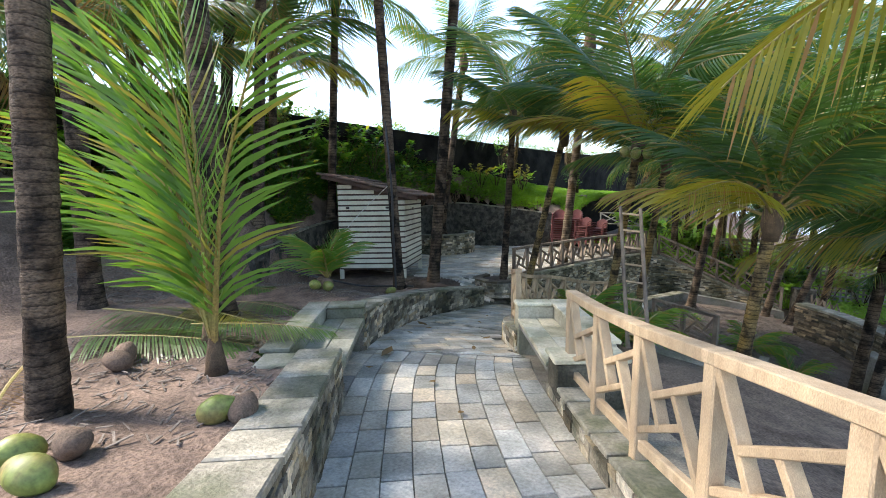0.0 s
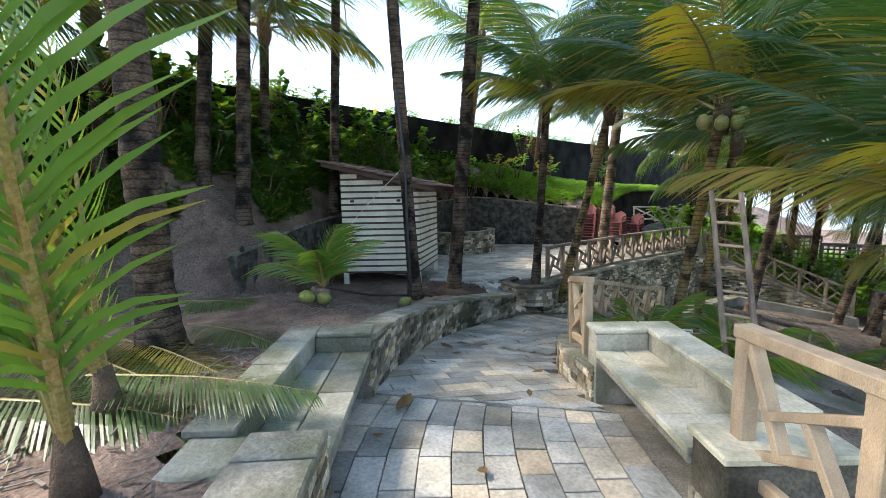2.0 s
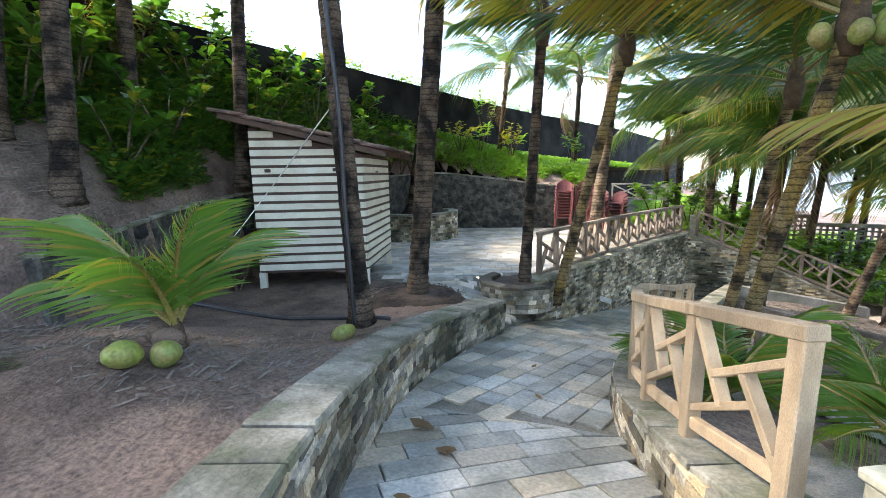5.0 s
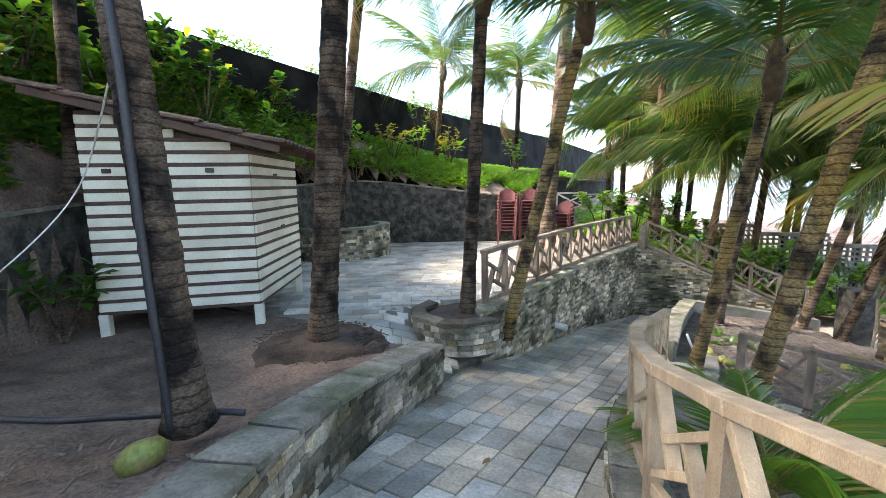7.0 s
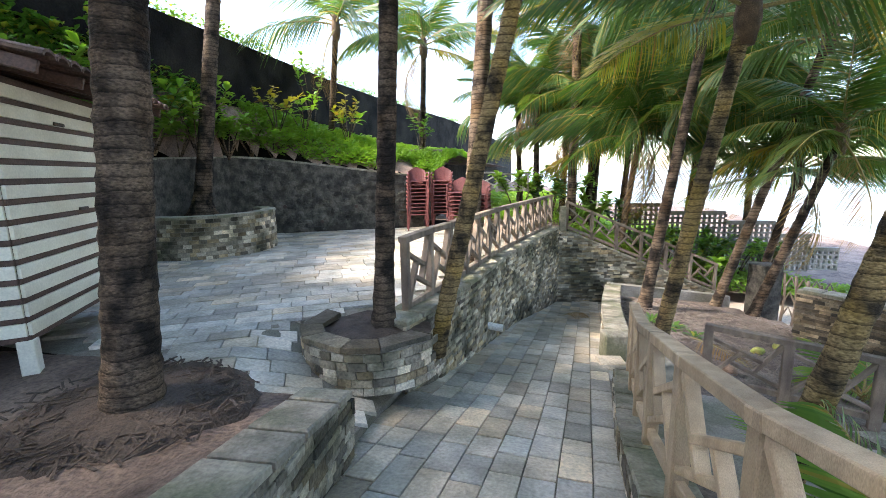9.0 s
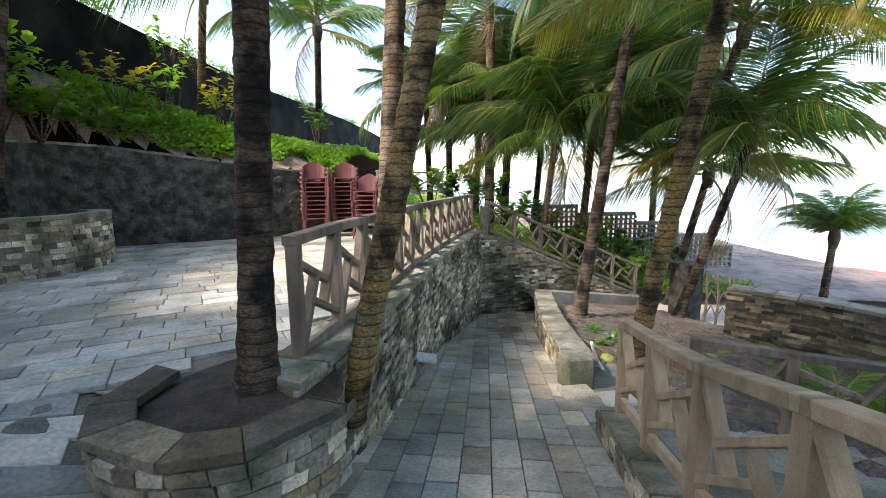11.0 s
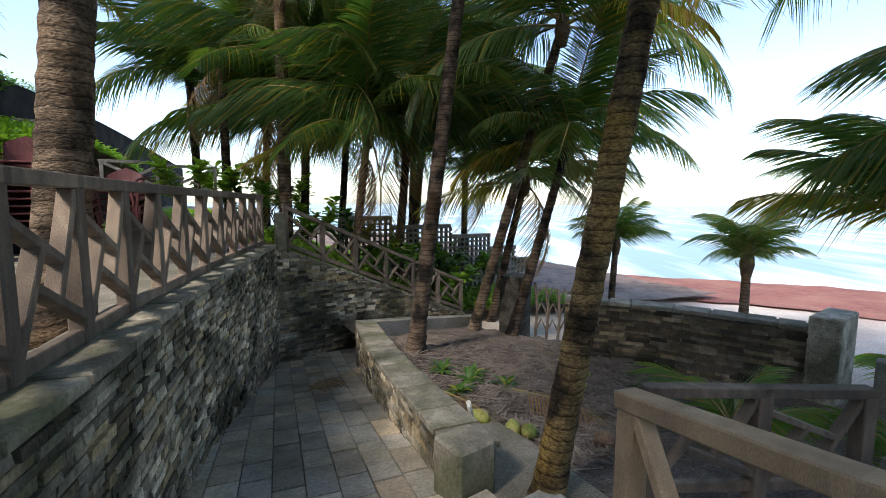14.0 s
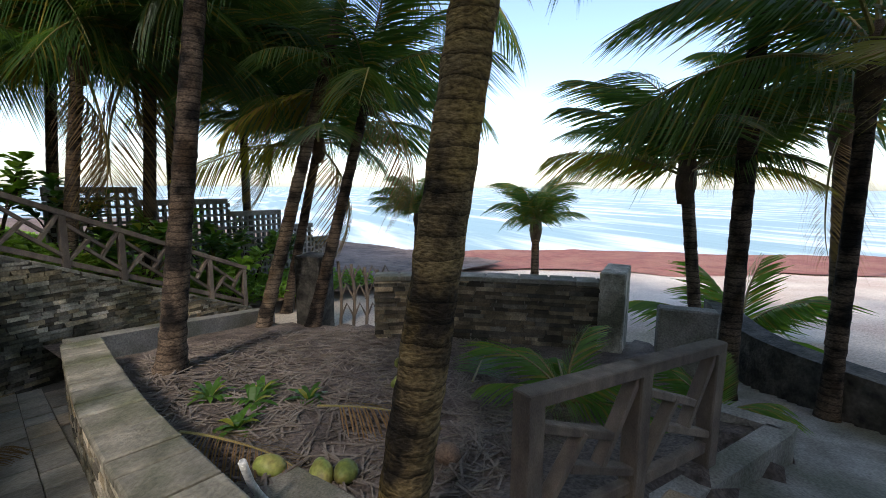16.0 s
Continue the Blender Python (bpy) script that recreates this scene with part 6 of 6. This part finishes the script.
def coconut(x, y, z_of, mat, label, s=1.0, seed=0):
    bm = bmesh.new()
    bmesh.ops.create_uvsphere(bm, u_segments=18, v_segments=12, radius=0.085 * s)
    for v in bm.verts:
        a = math.atan2(v.co.y, v.co.x)
        v.co.x *= 1 + 0.05 * math.cos(3 * a)
        v.co.y *= 1 + 0.05 * math.cos(3 * a)
        v.co.z *= 1.3 + (0.18 if v.co.z > 0.07 * s else 0)
        v.co += v.co.normalized() * 0.006 * noise.noise(v.co * 14 + Vector((seed, 0, 0)))
    bm.transform(Matrix.Rotation(1.3, 4, "X"))
    ob = part("coconut", bm, mat, smooth=True)
    ob.matrix_world = Matrix.Translation((x, y, z_of(x, y) + 0.07 * s)) @ Matrix.Rotation(seed * 1.3, 4, "Z")
    return tagged(ob, label=label, category="coconut", group="coconuts")


for i, (x, y, g) in enumerate(((2.07, 1.97, 1), (2.2, 2.15, 0), (2.4, 2.78, 1), (2.5, 2.9, 0), (2.5, 1.95, 1), (-1.05, 6.02, 1), (-0.95, 6.2, 1), (-0.98, 7.72, 1), (0.6, 2.85, 0), (0.78, 2.75, 0), (-1.32, 6.36, 0), (-1.12, 6.3, 0))):
    coconut(x, y, left_z, M["coconut_green"] if g else M["coconut_brown"], "green coconut lying on the soil" if g else "brown husked coconut lying on the soil", 1.0, i)
for i, (x, y, g) in enumerate(((4.2, 15.6, 1), (2.65, 14.87, 1), (2.5, 15.17, 1), (2.75, 14.77, 1), (4.7, 16.0, 1), (5.4, 14.6, 1), (5.2, 15.4, 0), (3.3, 14.4, 0))):
    coconut(x, y, garden_z, M["coconut_green"] if g else M["coconut_brown"], "green coconut lying in the garden" if g else "brown coconut husk lying in the garden", 0.85, 30 + i)


# ---- chairs in stacks ----
def chair(m):
    root = empty("plastic_chair", m, label="faded red plastic armchair stacked on the terrace", category="chair", group="stacked chairs")
    bm = bmesh.new()
    block(bm, (0.44, 0.42, 0.025), Matrix.Translation((0, 0, 0.42)), 0.008)
    part("seat", bm, M["chair"], root)
    bm = bmesh.new()
    prev = None
    for i in range(9):
        a = lerp(-1.25, 1.25, i / 8)
        x, y = math.sin(a) * 0.24, -0.14 - math.cos(a) * 0.1
        ring = [bm.verts.new((x, y - t, z)) for z, t in ((0.44, 0), (0.80 - 0.10 * abs(a), 0.06), (0.80 - 0.10 * abs(a), 0.085), (0.44, 0.025))]
        if prev:
            for k in range(4):
                bm.faces.new((prev[k], prev[(k + 1) % 4], ring[(k + 1) % 4], ring[k]))
        prev = ring
    bmesh.ops.recalc_face_normals(bm, faces=bm.faces)
    part("backrest", bm, M["chair"], root)
    for sx in (-1, 1):
        bm = bmesh.new()
        tube(bm, [Vector((sx * 0.25, 0.2, 0.4)), Vector((sx * 0.27, 0.2, 0.6)), Vector((sx * 0.28, 0.0, 0.64)), Vector((sx * 0.25, -0.2, 0.62))], 0.02, 6)
        part("armrest", bm, M["chair"], root)
        for sy in (-1, 1):
            bm = bmesh.new()
            tube(bm, [Vector((sx * 0.2, sy * 0.19, 0.42)), Vector((sx * 0.26, sy * 0.24, 0.0))], [0.022, 0.016], 6)
            part("leg", bm, M["chair"], root)
    return root


base_chair = None
for j, (x, y, rz, n) in enumerate(((-2.35, 19.25, 200, 10), (-1.75, 19.55, 185, 10), (-1.2, 19.0, 175, 7), (-0.75, 19.6, 170, 6))):
    for i in range(n):
        m = pose(x + R.uniform(-0.01, 0.01), y + 0.012 * i, TERRACE_Z + 0.012 + 0.095 * i, 0, 0, rz + R.uniform(-2, 2))
        base_chair = chair(m) if base_chair is None else (copy_thing(base_chair, m) and base_chair)


# ---- ladder, pipe, hose, wires ----
def ladder():
    root = empty("ladder", label="old wooden ladder leaning against a palm", category="ladder")
    a0, a1, b0, b1 = Vector((3.24, 8.8, -0.5)), Vector((2.9, 9.3, 1.75)), Vector((3.56, 8.76, -0.5)), Vector((3.21, 9.32, 1.72))
    for a, b in ((a0, a1), (b0, b1)):
        bm = bmesh.new()
        tube(bm, [a, a.lerp(b, 0.5), b], [0.035, 0.033, 0.03], 8)
        part("stile", bm, M["wood_grey"], root)
    for i in range(8):
        t = 0.1 + 0.85 * i / 7
        bm = bmesh.new()
        tube(bm, [a0.lerp(a1, t), b0.lerp(b1, t)], 0.018, 8)
        part("rung", bm, M["wood"], root)


ladder()
bm = bmesh.new()
tube(bm, [(-0.05, 14.32, -1.15), (0.17, 14.28, -1.17)], 0.055, 16, False)
tube(bm, [(0.16, 14.282, -1.17), (-0.02, 14.31, -1.152)], 0.047, 16, False)
tagged(part("drain_pipe", bm, M["pvc"], smooth=True), label="white plastic drain pipe poking from the stone wall", category="pipe")


def cable(name, pts, r, mat, label, category):
    L = Line(pts, 0.08)
    bm = bmesh.new()
    tube(bm, L.p, r, 7)
    return tagged(part(name, bm, mat, smooth=True), label=label, category=category)


cable("hose", [(-0.99, 7.89, 0.12), (-1.01, 7.87, 1.2), (-1.0, 7.85, 2.1), (-1.06, 7.82, 3.0), (-1.2, 7.86, 4.2)], 0.022, M["hose"], "black water hose tied up a palm trunk", "hose")
cable("hose", [(-3.3, 6.9, 0.42), (-2.02, 7.61, 0.13), (-1.5, 7.9, 0.1), (-0.98, 8.12, 0.13), (-0.8, 8.2, 0.12)], 0.022, M["hose"], "black water hose lying across the sandy soil", "hose")
cable("hose", [(2.1, 14.75, -1.2), (2.2, 14.8, -1.45), (2.35, 14.7, -1.66), (2.58, 14.6, -1.7)], 0.02, M["pvc"], "white hose trailing over the garden soil", "hose")
cable("wire", [(-2.6, 7.3, 0.6), (-3.1, 8.0, 0.75), (-3.0, 8.6, 1.4), (-1.2, 8.0, 2.2)], 0.006, M["pvc"], "thin white wire looped to a palm trunk", "wire")


# ---- beach wall ends, gate, lattice wall ----
def masonry(name, x, y, w, d, z0, z1, rz, mat, label, category="pillar"):
    bm = bmesh.new()
    block(bm, (w, d, z1 - z0), pose(x, y, (z0 + z1) / 2, 0, 0, rz), 0.02)
    return tagged(part(name, bm, mat), label=label, category=category)


masonry("stone_pillar", 7.62, 14.42, 0.85, 0.34, -2.9, -1.05, 8, M["split"], "stone-faced end pillar of the beach wall")
masonry("gate_wall", 6.75, 13.4, 0.62, 0.22, -2.9, -1.28, -75, M["concrete"], "short weathered concrete wall stub", "wall")
RW = Line([(9.2, 13.4), (7.5, 12.8), (6.5, 11.7), (5.8, 10.4)])
GB = Line([(2.45, 18.45), (3.6, 18.9), (5.4, 19.5)], 0.2, False)
wall_garden = wall_along("wall_garden_back", GB, 0, GB.length, 0.22, lambda p: -2.7, lambda p: interp([(2.4, -1.5), (5.4, -2.0)], p.x), M["concrete"], label="low whitewashed concrete edge behind the garden bed", category="wall", kind="structure")
wall_r = wall_along("wall_beach_path", RW, 0, RW.length, 0.35, lambda p: -3, lambda p: -1.68, M["rubble"], label="dark rubble wall with concrete top beside the beach path", category="wall", kind="structure")
KB = Line([(2.75, 13.42), (3.58, 13.05), (5.0, 12.45), (5.08, 13.1)], 0.2, False)
WALKWAY = [(1.75, 13.0), (1.8, 13.9), (2.75, 13.45), (3.58, 13.08), (5.0, 12.45), (5.1, 13.2), (6.3, 13.6), (7.4, 13.8), (7.3, 12.9), (6.3, 11.6), (5.4, 10.9), (3.2, 11.9)]
walkway = sheet("pavement", 1.6, 7.6, 10.8, 14.0, 0.08, lambda x, y: inside(WALKWAY, x, y), lambda x, y: walk_z(x, y) + 0.008 * fbm(x, y, 2, 4), M["concrete"], label="worn concrete walkway sloping towards the beach", category="path", kind="structure")
wall_kerb = wall_along("wall_bed_edge", KB, 0, KB.length, 0.16, lambda p: -2.6, lambda p: -1.6, M["concrete"], label="mossy concrete edge of the garden bed", category="kerb", kind="structure")
for i, (x, y) in enumerate(((1.62, 13.25), (1.62, 13.55), (1.62, 13.85), (1.98, 13.3), (1.98, 13.7))):
    bm = bmesh.new()
    block(bm, (0.34, 0.28, 0.5), pose(x, y, -1.62, 0, 0, 6), 0.012)
    part("step_slab", bm, M["paving"], wall_mid)
masonry("stone_block", 1.7, 14.16, 0.30, 0.28, -1.9, -1.10, 8, M["coping"], "squared end stone of the dividing wall", "wall end")
masonry("stone_post", 1.38, 19.5, 0.16, 0.2, -0.4, 0.22, 0, M["coping"], "stone post at the terrace corner", "post")


def gate():
    root = empty("garden_gate", pose(6.0, 18.5, -2.3, 0, 0, -50), label="rustic gate of bent branches by the beach", category="gate")
    for i in range(5):
        bm = bmesh.new()
        x = i * 0.22
        h = 1.15 - 0.05 * i
        tube(bm, [Vector((x, 0, 0)), Vector((x + 0.03, 0.01, h * 0.5)), Vector((x - 0.02, 0, h))], 0.028, 7)
        part("upright", bm, M["wood_grey"], root)
        if i < 4:
            for k in range(3):
                bm = bmesh.new()
                z = 0.15 + k * 0.33
                tube(bm, [Vector((x, 0, z)), Vector((x + 0.11, 0.02, z + 0.26)), Vector((x + 0.22, 0, z + 0.05))], 0.02, 6)
                part("branch", bm, M["wood_grey"], root)


gate()
masonry("gate_pillar", 5.8, 18.9, 0.5, 0.45, -2.7, -1.05, 20, M["rubble"], "dark rubble gate pillar")


def lattice_wall():
    root = empty("lattice_wall", pose(3.2, 22.6, 0, 0, 0, 2), label="stepped pierced-block screen wall by the beach", category="screen wall")
    for i, (x0, x1, top) in enumerate(((0.0, 1.4, 0.0), (1.4, 3.2, -0.25), (3.2, 4.6, -0.55), (4.6, 5.6, -0.95), (5.6, 6.4, -1.35))):
        bm = bmesh.new()
        block(bm, (x1 - x0, 0.14, 0.12), Matrix.Translation(((x0 + x1) / 2, 0, top)), 0.01)
        part("cap", bm, M["concrete"], root)
        z = top - 0.06
        while z > -2.0:
            bm = bmesh.new()
            block(bm, (x1 - x0, 0.10, 0.05), Matrix.Translation(((x0 + x1) / 2, 0, z - 0.10)))
            k = x0
            while k < x1:
                block(bm, (0.05, 0.10, 0.10), Matrix.Translation((k + 0.025, 0, z - 0.03)))
                k += 0.15
            part("pierced_course", bm, M["concrete"], root)
            z -= 0.15


lattice_wall()


def bench_frame(x, y, z, rz, name="table_frame"):
    root = empty(name, pose(x, y, z, 0, 0, rz), label="grey weathered timber frame with crossed braces", category="timber frame", group="timber frames")
    for a, b in (((0, 0, 0), (0, 0, 0.5)), ((0.9, 0, 0), (0.9, 0, 0.5)), ((-0.04, 0, 0.52), (0.94, 0, 0.52)), ((-0.04, 0, 0.05), (0.94, 0, 0.05)), ((0, 0, 0.05), (0.9, 0, 0.5)), ((0.9, 0, 0.05), (0.5, 0, 0.25)), ((0.0, 0, 0.5), (0.4, 0, 0.3))):
        bm = bmesh.new()
        beam(bm, a, b, 0.05, 0.06, 0.004, up=(0, 1, 0))
        part("bar", bm, M["concrete"], root)


bench_frame(-6.5, 25.8, 1.85, 10)
bench_frame(-3.9, 22.3, 1.3, -20)
bench_frame(-3.2, 22.6, 1.3, -10)
bench_frame(-1.2, 21.2, 0.55, 0)
bench_frame(-0.4, 21.1, 0.5, 5)


def dry_leaf(x, y, z_of, seed, size=0.16):
    verts, faces = [], []
    leaf_into(verts, faces, Vector((0, 0, 0)), Vector((1, 0, 0.12)).normalized(), size, size * 0.55, -0.15)
    me = bpy.data.meshes.new("dry_leaf")
    me.from_pydata(verts, [], faces)
    me.materials.append(M["dry"])
    ob = new("dry_leaf", me)
    ob.matrix_world = Matrix.Translation((x, y, z_of(x, y) + 0.03)) @ Matrix.Rotation(seed * 1.7, 4, "Z")
    return tagged(ob, label="curled dry brown leaf on the paving", category="leaf", group="dry leaves")


for i, (x, y, sz) in enumerate(((0.41, 7.12, 0.17), (1.29, 5.23, 0.22), (0.25, 7.37, 0.2), (2.3, 5.0, 0.12), (1.6, 7.0, 0.14), (2.0, 6.2, 0.1), (0.6, 6.6, 0.1), (2.9, 4.6, 0.1), (0.3, 9.2, 0.08), (0.7, 8.4, 0.08), (1.5, 4.9, 0.1))):
    dry_leaf(x, y, lambda a, b: floor_z(a, b), i, sz)
fallen(1.25, 17.0, 0.7, lambda x, y: floor_z(x, y) - 0.04, FROND_DRY[1], 0.38, "dry frond debris on the dark paving")
